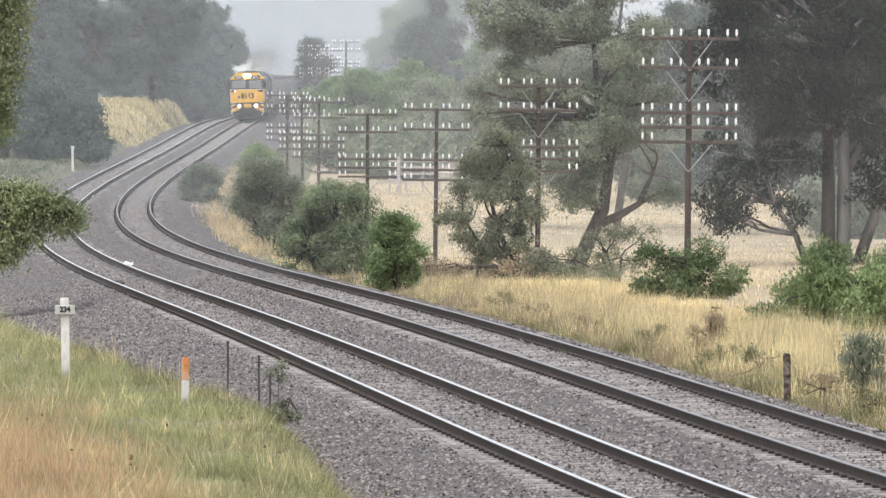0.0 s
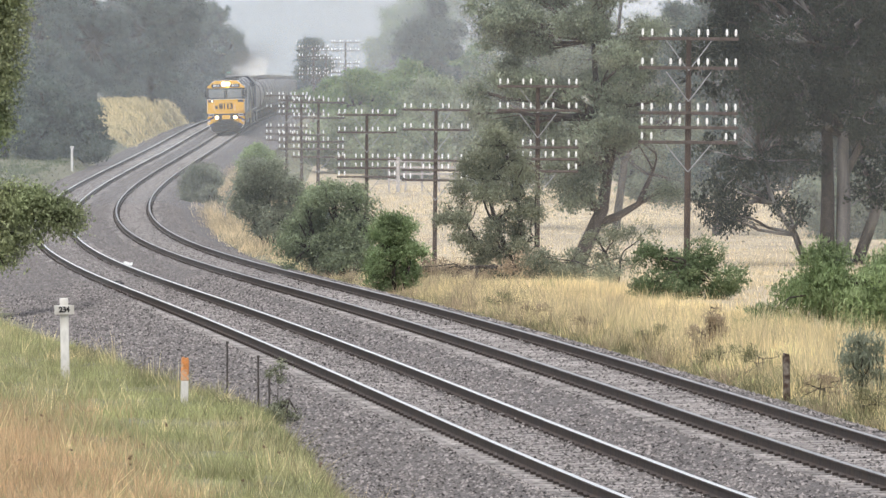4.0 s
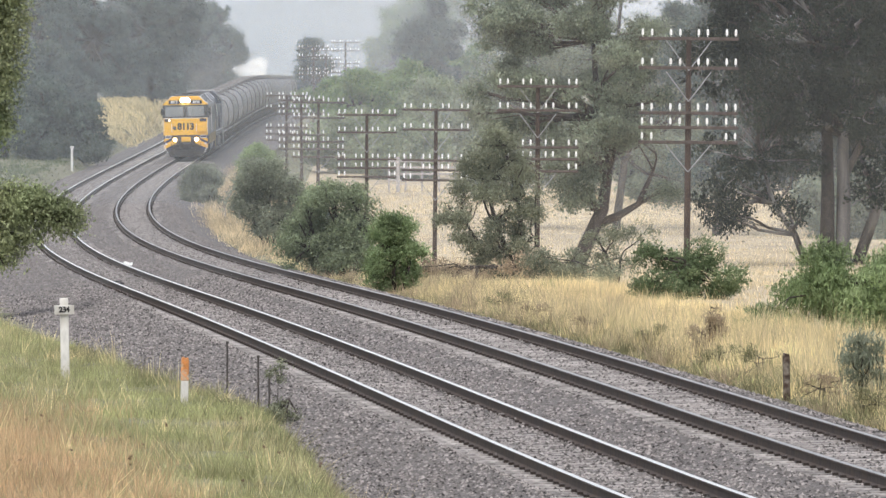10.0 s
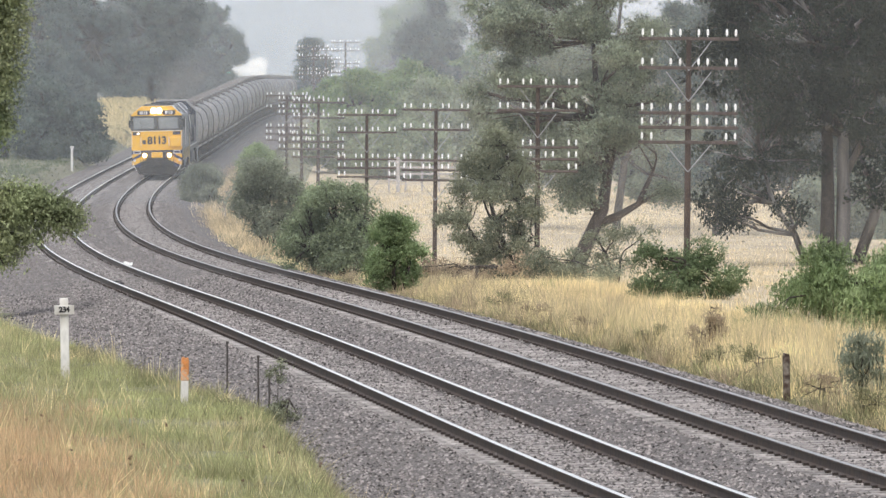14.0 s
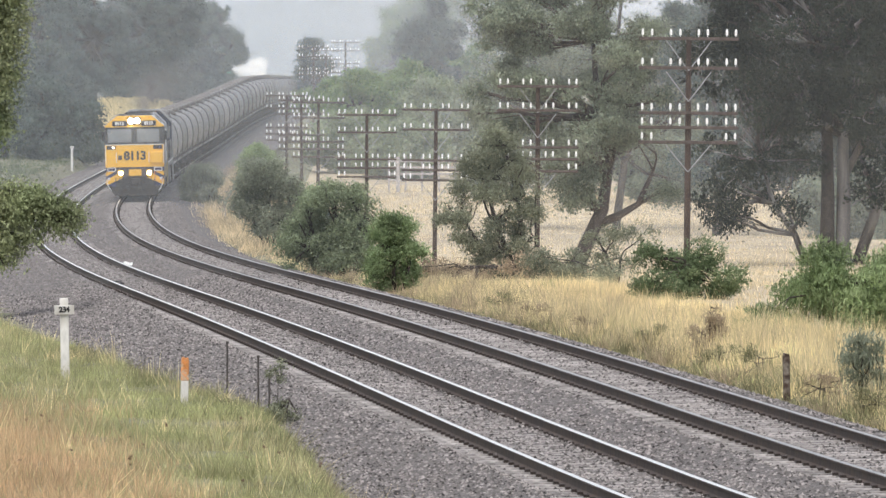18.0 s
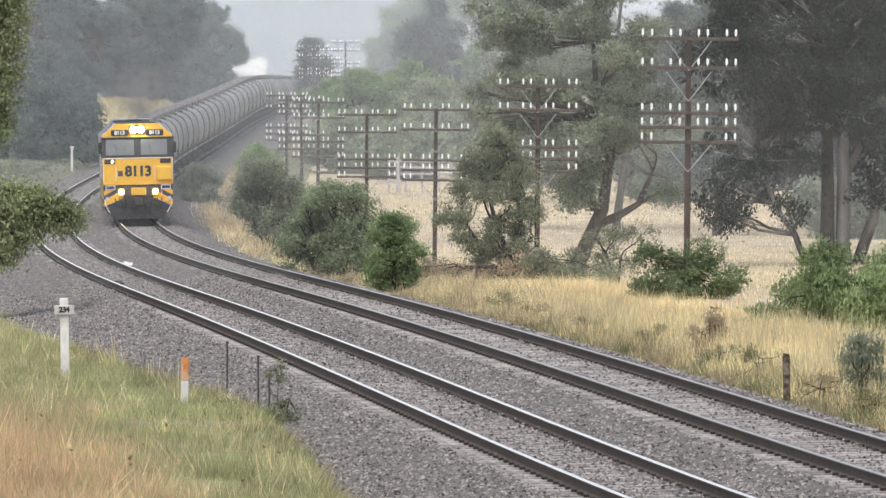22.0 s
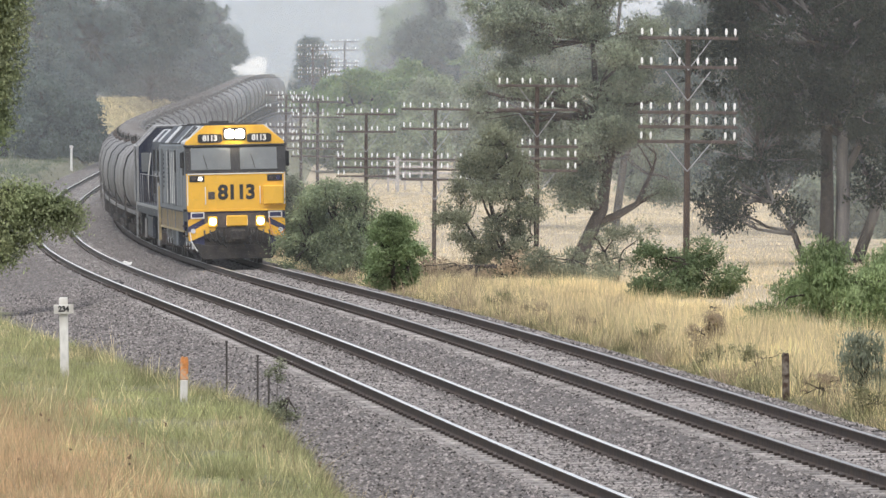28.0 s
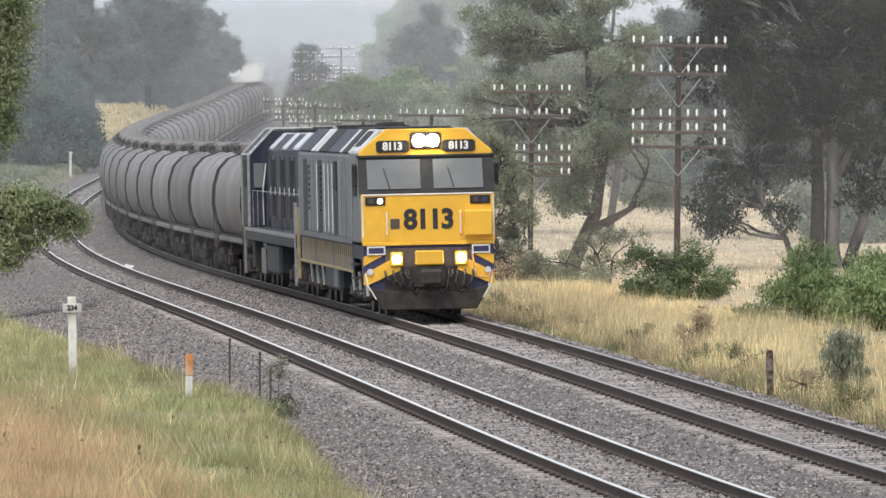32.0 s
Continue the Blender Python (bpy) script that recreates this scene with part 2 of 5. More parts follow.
def box(bm, x0, x1, y0, y1, z0, z1, bevel=0.0, slot=0):
    """Add a box, bevelled if asked."""
    v = [bm.verts.new(c) for c in ((x0, y0, z0), (x1, y0, z0), (x1, y1, z0), (x0, y1, z0), (x0, y0, z1), (x1, y0, z1), (x1, y1, z1), (x0, y1, z1))]
    fs = [bm.faces.new([v[i] for i in q]) for q in ((3, 2, 1, 0), (4, 5, 6, 7), (0, 1, 5, 4), (1, 2, 6, 5), (2, 3, 7, 6), (3, 0, 4, 7))]
    for f in fs:
        f.material_index = slot
    if bevel:
        es = list({e for f in fs for e in f.edges})
        bmesh.ops.bevel(bm, geom=es, offset=bevel, segments=1, affect="EDGES", profile=0.5)
    return bm


def boxes(*specs, bevel=0.0):
    bm = bmesh.new()
    for s in specs:
        box(bm, *s, bevel=bevel)
    return bm


def prism(outline, a, b, axis="x", bm=None, bevel=0.0):
    """Extrude a closed outline of (u, v) from a to b along an axis: x -> (y, z), y -> (x, z), z -> (x, y)."""
    bm = bm or bmesh.new()

    def place(u, v, w):
        return {"x": (w, u, v), "y": (u, w, v), "z": (u, v, w)}[axis]
    lo = [bm.verts.new(place(u, v, a)) for u, v in outline]
    hi = [bm.verts.new(place(u, v, b)) for u, v in outline]
    fs = [bm.faces.new(lo), bm.faces.new(hi)]
    n = len(outline)
    for i in range(n):
        fs.append(bm.faces.new((lo[i], lo[(i + 1) % n], hi[(i + 1) % n], hi[i])))
    bmesh.ops.recalc_face_normals(bm, faces=fs)
    if bevel:
        bmesh.ops.bevel(bm, geom=list({e for f in fs for e in f.edges}), offset=bevel, segments=1, affect="EDGES", profile=0.5)
    return bm


def tube(points, radii, sides=6, bm=None, cap=True):
    """A tapered tube along points."""
    bm = bm or bmesh.new()
    rings = []
    pts = [Vector(p) for p in points]
    for i, p in enumerate(pts):
        d = (pts[min(i + 1, len(pts) - 1)] - pts[max(i - 1, 0)]).normalized()
        u = d.orthogonal().normalized() if not rings else (u - d * u.dot(d)).normalized()
        w = d.cross(u)
        r = radii[i] if isinstance(radii, (list, tuple)) else radii
        rings.append([bm.verts.new(p + (u * math.cos(a) + w * math.sin(a)) * r) for a in (2 * math.pi * k / sides for k in range(sides))])
    for a, b in zip(rings, rings[1:]):
        for k in range(sides):
            bm.faces.new((a[k], a[(k + 1) % sides], b[(k + 1) % sides], b[k]))
    if cap:
        bm.faces.new(rings[0][::-1])
        bm.faces.new(rings[-1])
    return bm


def disc(bm, c, axis, r, depth, sides=16):
    """A short cylinder at c along axis."""
    a = Vector(axis).normalized()
    return tube([Vector(c) - a * depth / 2, Vector(c) + a * depth / 2], r, sides, bm)


def sheet(name, verts, faces, material, smooth=False):
    me = bpy.data.meshes.new(name)
    me.from_pydata(verts, [], faces)
    me.materials.append(material)
    if smooth:
        me.shade_smooth()
    return new(name, me)


def soup(name, v, k, material, smooth=False):
    """A mesh of separate k-cornered faces from an array of corners."""
    n = len(v) // k
    me = bpy.data.meshes.new(name)
    me.vertices.add(n * k)
    me.vertices.foreach_set("co", v.astype(np.float32).ravel())
    me.loops.add(n * k)
    me.loops.foreach_set("vertex_index", np.arange(n * k, dtype=np.int32))
    me.polygons.add(n)
    me.polygons.foreach_set("loop_start", np.arange(0, n * k, k, dtype=np.int32))
    me.polygons.foreach_set("loop_total", np.full(n, k, dtype=np.int32))
    me.materials.append(material)
    me.update(calc_edges=True)
    return me


# ------------------------------------------------------------------ the line of the railway
KY = [0, 81, 114.8, 148.5, 191.7, 249.8, 324, 418.5, 526.5, 634.5, 742.5, 850.5, 945, 1080, 1282, 1620]
KX = [18.6, 10.0, 6.43, 3.10, -0.77, -5.47, -10.53, -14.75, -16.49, -16.71, -16.6, -17.1, -17.5, -14.5, -5.0, 25.0]
KZ = [0.2, 0.15, 0.14, 0.24, 0.19, -0.19, -0.64, -0.78, -0.41, 0.36, 1.38, 1.5, 1.45, 1.3, 1.2, 1.2]


def spline(xs, ys):
    """A natural cubic through the given heights; returns a function of an array."""
    x, y = np.array(xs, float), np.array(ys, float)
    n, h = len(x), np.diff(x)
    A, r = np.eye(n), np.zeros(n)
    for i in range(1, n - 1):
        A[i, i - 1:i + 2] = h[i - 1], 2 * (h[i - 1] + h[i]), h[i]
        r[i] = 6 * ((y[i + 1] - y[i]) / h[i] - (y[i] - y[i - 1]) / h[i - 1])
    m = np.linalg.solve(A, r)

    def f(q):
        q = np.asarray(q, float)
        i = np.clip(np.searchsorted(x, q) - 1, 0, n - 2)
        a, b = x[i + 1] - q, q - x[i]
        inside = (m[i] * a ** 3 + m[i + 1] * b ** 3) / (6 * h[i]) + (y[i] / h[i] - m[i] * h[i] / 6) * a + (y[i + 1] / h[i] - m[i + 1] * h[i] / 6) * b
        lo = y[0] + (q - x[0]) * ((y[1] - y[0]) / h[0])
        hi = y[-1] + (q - x[-1]) * ((y[-1] - y[-2]) / h[-1])
        return np.where(q < x[0], lo, np.where(q > x[-1], hi, inside))
    return f


line_x, line_z = spline(KY, KX), spline(KY, KZ)
SPACING = 3.55
DROP_A = 0.2        # the nearer track lies a little lower
YS = np.arange(0, 1620, 0.5)
B_PTS = np.stack([line_x(YS), YS, line_z(YS)], 1)
DIR = np.gradient(B_PTS, axis=0)
DIR /= np.linalg.norm(DIR, axis=1)[:, None]
SIDE = np.stack([DIR[:, 1], -DIR[:, 0], np.zeros(len(YS))], 1)
A_PTS = B_PTS - SIDE * SPACING - np.array([0, 0, DROP_A])
ARC = np.concatenate([[0], np.cumsum(np.linalg.norm(np.diff(B_PTS, axis=0), axis=1))])
CANT = 0.02


def on_line(s, pts=B_PTS):
    return Vector([float(np.interp(s, ARC, pts[:, k])) for k in range(3)])


def arc_at(y):
    return float(np.interp(y, YS, ARC))


def middle(y):
    """x and z midway between the tracks at y."""
    return line_x(y) - SPACING / 2, line_z(y) - DROP_A / 2


def smooth01(a, b, v):
    t = np.clip((v - a) / (b - a), 0, 1)
    return t * t * (3 - 2 * t)


def wobble(x, y, s):
    return np.sin(x * 1.7 / s + 1.3) * np.cos(y * 1.1 / s + 0.4) * 0.6 + np.sin(x * 0.6 / s - y * 2.3 / s) * 0.4


def verge_left(y):
    """Where the grass begins on the camera's side, as an offset from the middle of the line."""
    return np.interp(y, [94.5, 110.7, 128.2, 140.4, 148.5, 168.8, 189, 270, 540], [-6.4, -6.2, -5.3, -4.9, -5.6, -6.3, -7.2, -7.6, -5.4])


def land(x, y):
    """Height of the open ground."""
    x, y = np.asarray(x, float), np.asarray(y, float)
    mx, mz = middle(y)
    off = x - mx
    z = mz.copy() if hasattr(mz, "copy") else mz
    near = np.clip(y, 0, 1e9)
    lip = verge_left(y)
    left = -0.75 + 0.7 * smooth01(0.5, -0.5, off - lip) + 0.1 * smooth01(-1, -4, off - lip)
    lip = np.interp(y, [135, 270, 405, 607.5], [3.8, 3.8, 5.4, 5.4])
    right = -0.6 + 0.32 * smooth01(-0.4, 0.4, off - lip)
    z = z + np.where(off < 0, left, right)
    # the paddock lies lower than the line
    low = np.interp(y, [81, 162, 243, 297, 357.8, 405, 459, 648, 810, 945, 1620], [-0.3, -0.4, -0.55, -1.9, -2.8, -3.25, -3.0, -2.9, 1.1, 2.6, 4.0])
    z = z + (low - z) * smooth01(4.9, 8.5, off)
    # the bank on which the tripod stands
    z = z + 3.6 * smooth01(51, 11, y) * smooth01(-4.5, -11, off)
    # a grassy bank beside the far curve
    z = z + 1.5 * smooth01(645, 709, y) * smooth01(-4.8, -7.0, off) * (1 - smooth01(-10, -18, off))
    # the valley side falls back to level
    level = -0.3 + 6.0 * smooth01(675, 1215, y)
    z = z + (level - z) * smooth01(25, 90, -off) * smooth01(0, 81, y)
    return z + 0.05 * wobble(x, y, 1.3) * smooth01(4, 6, np.abs(off)) + 0.03 * wobble(x, y, 0.35) * smooth01(3.6, 5, np.abs(off))

# ------------------------------------------------------------------ ground, ballast, hills
OFFS = [-900, -500, -250, -120, -60, -40, -28, -20] + [-16 + 0.5 * i for i in range(18)] + [-7 + 0.25 * i for i in range(57)] \
    + [7.5 + 0.75 * i for i in range(15)] + [20, 24, 28, 34, 42, 55, 75, 110, 200, 400, 900]
ROWS = [-300, -100, -30] + list(np.arange(0, 81, 8)) + list(np.arange(81, 256, 1.2)) + list(np.arange(256, 486, 4)) + list(np.arange(486, 945, 8)) \
    + list(np.arange(945, 1620, 30)) + [1750, 2000, 2550, 3200]


def strip(name, offs, rows, height, material):
    gy, go = np.meshgrid(np.array(rows, float), np.array(offs, float), indexing="ij")
    gx = middle(gy)[0] + go
    gz = height(gx, gy, go)
    nr, nc = gy.shape
    v = np.stack([gx, gy, gz], -1).reshape(-1, 3)
    idx = np.arange(nr * nc).reshape(nr, nc)
    f = np.stack([idx[:-1, :-1], idx[:-1, 1:], idx[1:, 1:], idx[1:, :-1]], -1).reshape(-1, 4)
    return sheet(name, v.tolist(), f.tolist(), material, True)


ground = tagged(strip("ground", OFFS, ROWS, lambda x, y, o: land(x, y), M_EARTH),
                "uneven dry grassland soil along the railway", "ground", kind="structure")
ground.data.materials.append(M_DRYFIELD)
for q in ground.data.polygons:
    if q.center[1] > 200 and q.center[0] - float(middle(q.center[1])[0]) > 8.5:
        q.material_index = 1


def bed(x, y, o):
    mz = middle(y)[1]
    near = np.abs(np.abs(o) - SPACING / 2)
    tilt = np.sign(o) * DROP_A / 2 * smooth01(0.02, 0.46, np.abs(o)) + CANT * np.clip(o - np.sign(o) * SPACING / 2, -1.4, 1.4) * smooth01(0.3, 0.5, np.abs(o))
    tilt = tilt + 0.014 * smooth01(1.2, 1.3, near) - 0.026 * smooth01(0.8, 0.9, near) * smooth01(1.32, 1.2, near) * smooth01(230, 180, y) + np.where(o > 0, 0.001, 0.012) * smooth01(0.66, 0.55, near)
    z = mz + tilt - 0.179 - 0.05 * smooth01(0.48, 0.0, np.abs(o)) - 0.016 * smooth01(0.62, 0.3, np.abs(np.abs(o) - SPACING / 2))
    z = z - 0.3 * smooth01(3.15, 4.4, np.abs(o)) - 0.03 * np.abs(o) * smooth01(4.4, 6.0, np.abs(o))
    return z + 0.014 * wobble(x, y, 0.11) + 0.012 * wobble(x, y, 0.6)


ballast = tagged(strip("ballast", list(np.arange(-8.6, 6.4, 0.2)), list(np.arange(54, 256, 0.5)) + list(np.arange(256, 945, 4)) + list(np.arange(945, 1620, 30)), bed, M_BALLAST),
                 "grey crushed-stone ballast bed under both tracks", "ballast", kind="structure")


def rocks(n, y0, y1, seed, big=1.0, spread=1.4, material=M_STONE):
    """Loose ballast stones as small squashed octahedra."""
    rg = np.random.default_rng(seed)
    y = y0 + (y1 - y0) * rg.random(n) ** spread
    o = np.maximum(rg.uniform(-7.4, 4.1, n), verge_left(y) - 0.3 + 0.3 * rg.normal(size=n))
    bare = np.abs(np.abs(o) - SPACING / 2)
    keep = (bare > 1.22) | ((bare < 0.62) & (o < 0)) | (rg.random(n) < np.where(bare < 0.62, 0.8, 0.3))
    y, o = y[keep], o[keep]
    n = len(y)
    x = middle(y)[0] + o
    z = bed(x, y, o) + 0.01
    r = rg.uniform(0.016, 0.04, n) * big
    base = np.array([(1, 0, 0), (0, 1, 0), (-1, 0, 0), (0, -1, 0), (0, 0, 1), (0, 0, -1)], float)
    tri = np.array([(0, 1, 4), (1, 2, 4), (2, 3, 4), (3, 0, 4)])
    p = base[None] * rg.uniform(0.6, 1.3, (n, 6, 1)) * r[:, None, None]
    a = rg.uniform(0, 6.28, n)
    c, s = np.cos(a)[:, None], np.sin(a)[:, None]
    q = np.stack([p[..., 0] * c - p[..., 1] * s, p[..., 0] * s + p[..., 1] * c, p[..., 2] * 0.8], -1)
    q += np.stack([x, y, z], -1)[:, None]
    v = q.reshape(-1, 3)
    f = (np.arange(n)[:, None, None] * 6 + tri[None]).reshape(-1, 3)
    ob = sheet("loose_stones", v.tolist(), f.tolist(), material)
    return tagged(ob, "loose grey ballast stones strewn over the bed", "stones", kind="stuff")


rocks(150000, 97, 250, 5)
rocks(60000, 243, 567, 6, 1.4, 1.2, M_FARSTONE)


def ridge(name, y, x0, x1, tops, material, label, depth=500.0, rough=8.0, seed=0):
    """A far hill with a rounded back."""
    rg = random.Random(seed)
    xs = np.linspace(x0, x1, 70)
    crest = np.interp(xs, np.linspace(x0, x1, len(tops)), tops)
    crest = crest + np.array([rough * (noise.noise((x * 0.012, y, seed)) + 0.5 * noise.noise((x * 0.05, y, seed))) for x in xs])
    v, f, k = [], [], 8
    for j in range(k + 1):
        a = j / k
        for x, c in zip(xs, crest):
            v.append((float(x), y + depth * a, -5 + (c + 5) * math.sin(math.pi * min(a * 0.8 + 0.02, 1))))
    n = len(xs)
    for j in range(k):
        for i in range(n - 1):
            f.append((j * n + i, j * n + i + 1, (j + 1) * n + i + 1, (j + 1) * n + i))
    return tagged(sheet(name, v, f, material, True), label, "hill", kind="structure")


ridge("backdrop_hill", 2565, -420, 420, [40, 36, 30, 24, 20, 22, 26, 30], M_HILL, "misty wooded hill closing the valley", 700, 5, 2)
ridge("backdrop_far_ridge", 4000, -900, 900, [60, 54, 46, 44, 40, 46, 58, 62], M_HILL, "far ridge faint in the drizzle", 900, 6, 7)

rim = [(-60, 1690, 4.0), (-34.3, 1690, 4.6)] + [(-34.7 - 1.8 * k, 1740 + 4 * k, 8.3 + 0.45 * math.sin(1.9 * k) + 0.1 * k) for k in range(14)]
paddock = sheet("backdrop_paddock", rim, [tuple(range(len(rim)))], M_PADDOCK)
tagged(paddock, "pale bleached paddock on the far slope", "field", kind="structure")

# mist: thin sheets added across the valley stand in for drizzle haze, bluer far off
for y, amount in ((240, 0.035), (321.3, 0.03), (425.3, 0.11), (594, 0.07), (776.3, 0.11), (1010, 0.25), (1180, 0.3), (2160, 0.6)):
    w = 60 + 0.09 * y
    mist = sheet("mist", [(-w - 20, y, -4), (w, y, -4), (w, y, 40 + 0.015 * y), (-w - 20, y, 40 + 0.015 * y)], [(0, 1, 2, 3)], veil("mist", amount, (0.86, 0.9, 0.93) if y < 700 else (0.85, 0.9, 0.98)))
    tagged(mist, "thin pale sheet standing in for drizzle haze over the valley", "mist", "drizzle veils", "structure")

# ------------------------------------------------------------------ the tracks
RAIL = [(-0.073, 0.0), (0.073, 0.0), (0.073, 0.012), (0.012, 0.032), (0.010, 0.125), (0.036, 0.138), (0.036, 0.163), (0.03, 0.172),
        (-0.03, 0.172), (-0.036, 0.163), (-0.036, 0.138), (-0.010, 0.125), (-0.012, 0.032), (-0.073, 0.012)]


def frame_at(s, pts, cant=CANT):
    """Pose on a track at arc length s: y along the line away from the camera, x to its right."""
    p = on_line(s, pts)
    d = (on_line(s + 0.5, pts) - on_line(s - 0.5, pts)).normalized()
    x = d.cross(Vector((0, 0, 1))).normalized()
    x = (x + Vector((0, 0, cant))).normalized()
    z = x.cross(d).normalized()
    return Matrix(((x[0], d[0], z[0], p[0]), (x[1], d[1], z[1], p[1]), (x[2], d[2], z[2], p[2]), (0, 0, 0, 1)))


def rail(parent, pts, side, top):
    bm = bmesh.new()
    prev = None
    ss = list(np.arange(arc_at(70), arc_at(270), 1.5)) + list(np.arange(arc_at(270), arc_at(972), 4)) + list(np.arange(arc_at(972), arc_at(1600), 20))
    for s in ss:
        m = frame_at(s, pts)
        ring = [bm.verts.new(m @ Vector((side * 0.7535 + u, 0, v - 0.172))) for u, v in RAIL]
        if prev:
            for k in range(len(RAIL)):
                q = bm.faces.new((prev[k], prev[(k + 1) % len(RAIL)], ring[(k + 1) % len(RAIL)], ring[k]))
                q.material_index = 1 if k in (6, 7, 8) else 0
        prev = ring
    bmesh.ops.recalc_face_normals(bm, faces=bm.faces[:])
    return part("rail", bm, [M_RAILSIDE, top], parent, "rust-brown steel rail with a polished head")


def sleeper_mesh():
    bm = bmesh.new()
    prism([(-0.125, -0.2), (0.125, -0.2), (0.115, 0.0), (0.1, 0.012), (-0.1, 0.012), (-0.115, 0.0)], -1.24, 1.24, "x", bm)
    for c in (-0.7535, 0.7535):
        for e in (-0.115, 0.115):
            box(bm, c + e - 0.035, c + e + 0.035, -0.06, 0.06, 0.012, 0.05, slot=1)
    me = bpy.data.meshes.new("sleeper")
    bm.to_mesh(me)
    bm.free()
    me.materials.append(M_SLEEPER)
    me.materials.append(M_CLIP)
    return me


def lay_track(name, pts, label, top):
    t = thing(name, label, "railway track", "parallel tracks", "structure")
    rail(t, pts, -1, top), rail(t, pts, 1, top)
    return t


track_a = lay_track("railway_track_1", A_PTS, "curving railway track of brown rails on grey sleepers", M_RAILTOP)
track_b = lay_track("railway_track_2", B_PTS, "curving railway track that carries the grain train", M_DIMTOP)

# ------------------------------------------------------------------ plants


def leaves(name, blobs, n, size, material, seed, clump=0.35, hang=0.3, inner=0.55, per=28, slim=0.24):
    """A crown: leaves in tufts scattered through soft lobes (x, y, z, rx, ry, rz)."""
    rg = np.random.default_rng(seed)
    b = np.array(blobs, float)
    vol = b[:, 3] * b[:, 4] * b[:, 5]
    nt = max(1, n // per)
    pick = rg.choice(len(b), nt, p=vol / vol.sum())
    d = rg.normal(size=(nt, 3))
    d /= np.linalg.norm(d, axis=1)[:, None]
    rad = inner + (1.08 - inner) * rg.random(nt) ** 0.6
    c = b[pick, :3] + d * b[pick, 3:] * rad[:, None]
    cs = clump * rg.uniform(0.5, 1.3, nt)
    k = rg.poisson(per, nt)
    own = np.repeat(np.arange(nt), k)
    m = len(own)
    p = c[own] + rg.normal(size=(m, 3)) * cs[own][:, None] * np.array([0.6, 0.6, 0.42])
    a = rg.uniform(0, 6.283, m)
    tilt = rg.normal(0, 0.7, m) - hang
    long = np.stack([np.cos(a) * np.cos(tilt), np.sin(a) * np.cos(tilt), np.sin(tilt)], -1)
    # blades of a lobe tend to face outwards, so that it shades as a mass
    face = d[own] * 1.5 + rg.normal(size=(m, 3)) * 0.6
    wide = np.cross(long, face)
    wide /= np.linalg.norm(wide, axis=1)[:, None] + 1e-9
    s = size * rg.uniform(0.6, 1.35, m)
    L, W = long * s[:, None], wide * (s * slim)[:, None]
    v = np.stack([p - L * 0.5, p + W, p + L * 0.5, p - W], 1).reshape(-1, 3)
    return soup(name, v, 4, material)


def branch(bm, a, b, r0, r1, rg, bend=0.12, steps=4, sides=6):
    a, b = Vector(a), Vector(b)
    d = b - a
    pts, rad = [], []
    for i in range(steps + 1):
        t = i / steps
        j = Vector((rg.uniform(-1, 1), rg.uniform(-1, 1), rg.uniform(-0.5, 0.5))) * d.length * bend * math.sin(math.pi * t)
        pts.append(a + d * t + j)
        rad.append(r0 + (r1 - r0) * t)
    tube(pts, rad, sides, bm)
    return pts


def tree(name, label, at, stems, blobs, n, size, leaf, bark, seed, category="tree", clump=0.45, hang=0.3, twigs=2, group="", inner=0.5, k=1.0, per=28, slim=0.24, extra=()):
    """Stems are polylines with radii; limbs run from them into each lobe of the crown."""
    rg = random.Random(seed)
    stems = [[tuple(c * k for c in p) for p in stem] for stem in stems]
    blobs = [tuple(c * k for c in b) for b in blobs]
    z = float(land(at[0], at[1]))
    t = thing(name, label, category, group, at=pose(at[0], at[1], z))
    bm = bmesh.new()
    nodes = []
    for stem in stems:
        pts = [Vector(p[:3]) for p in stem]
        rad = [p[3] for p in stem]
        tube(pts, rad, 8, bm)
        nodes += [(p, r) for p, r in zip(pts[1:], rad[1:])]
    for b in blobs:
        c = Vector(b[:3])
        p, r = min(nodes, key=lambda q: (q[0] - c).length + max(0, q[0].z - c.z) * 2)
        w = max(0.015, min(r * 0.7, 0.16))
        mid = branch(bm, p, c, w, w * 0.35, rg)
        for _ in range(twigs):
            e = c + Vector((rg.uniform(-1, 1) * b[3], rg.uniform(-1, 1) * b[4], rg.uniform(-0.8, 1) * b[5])) * 0.85
            branch(bm, rg.choice(mid[2:]), e, w * 0.4, w * 0.12, rg, sides=4, steps=3)
    part("trunk", bm, bark, t, smooth=True)
    for stem, other, words in extra:
        part("trunk", tube([tuple(c * k for c in q[:3]) for q in stem], [q[3] * k for q in stem], 10), other, t, words, smooth=True)
    me = leaves("crown", blobs, n, size, leaf, seed, clump, hang, inner, per, slim)
    ob = new("crown", me)
    ob.parent = t
    return t


def lobes(seed, n, span, flat=0.8, r=(0.6, 1.1)):
    """Random lobes inside a box span = x0, x1, y0, y1, z0, z1."""
    rg = random.Random(seed)
    x0, x1, y0, y1, z0, z1 = span
    out = []
    for _ in range(n):
        u = rg.uniform(*r)
        out.append((rg.uniform(x0, x1), rg.uniform(y0, y1), rg.uniform(z0, z1), u, u * 0.9, u * flat))
    return out


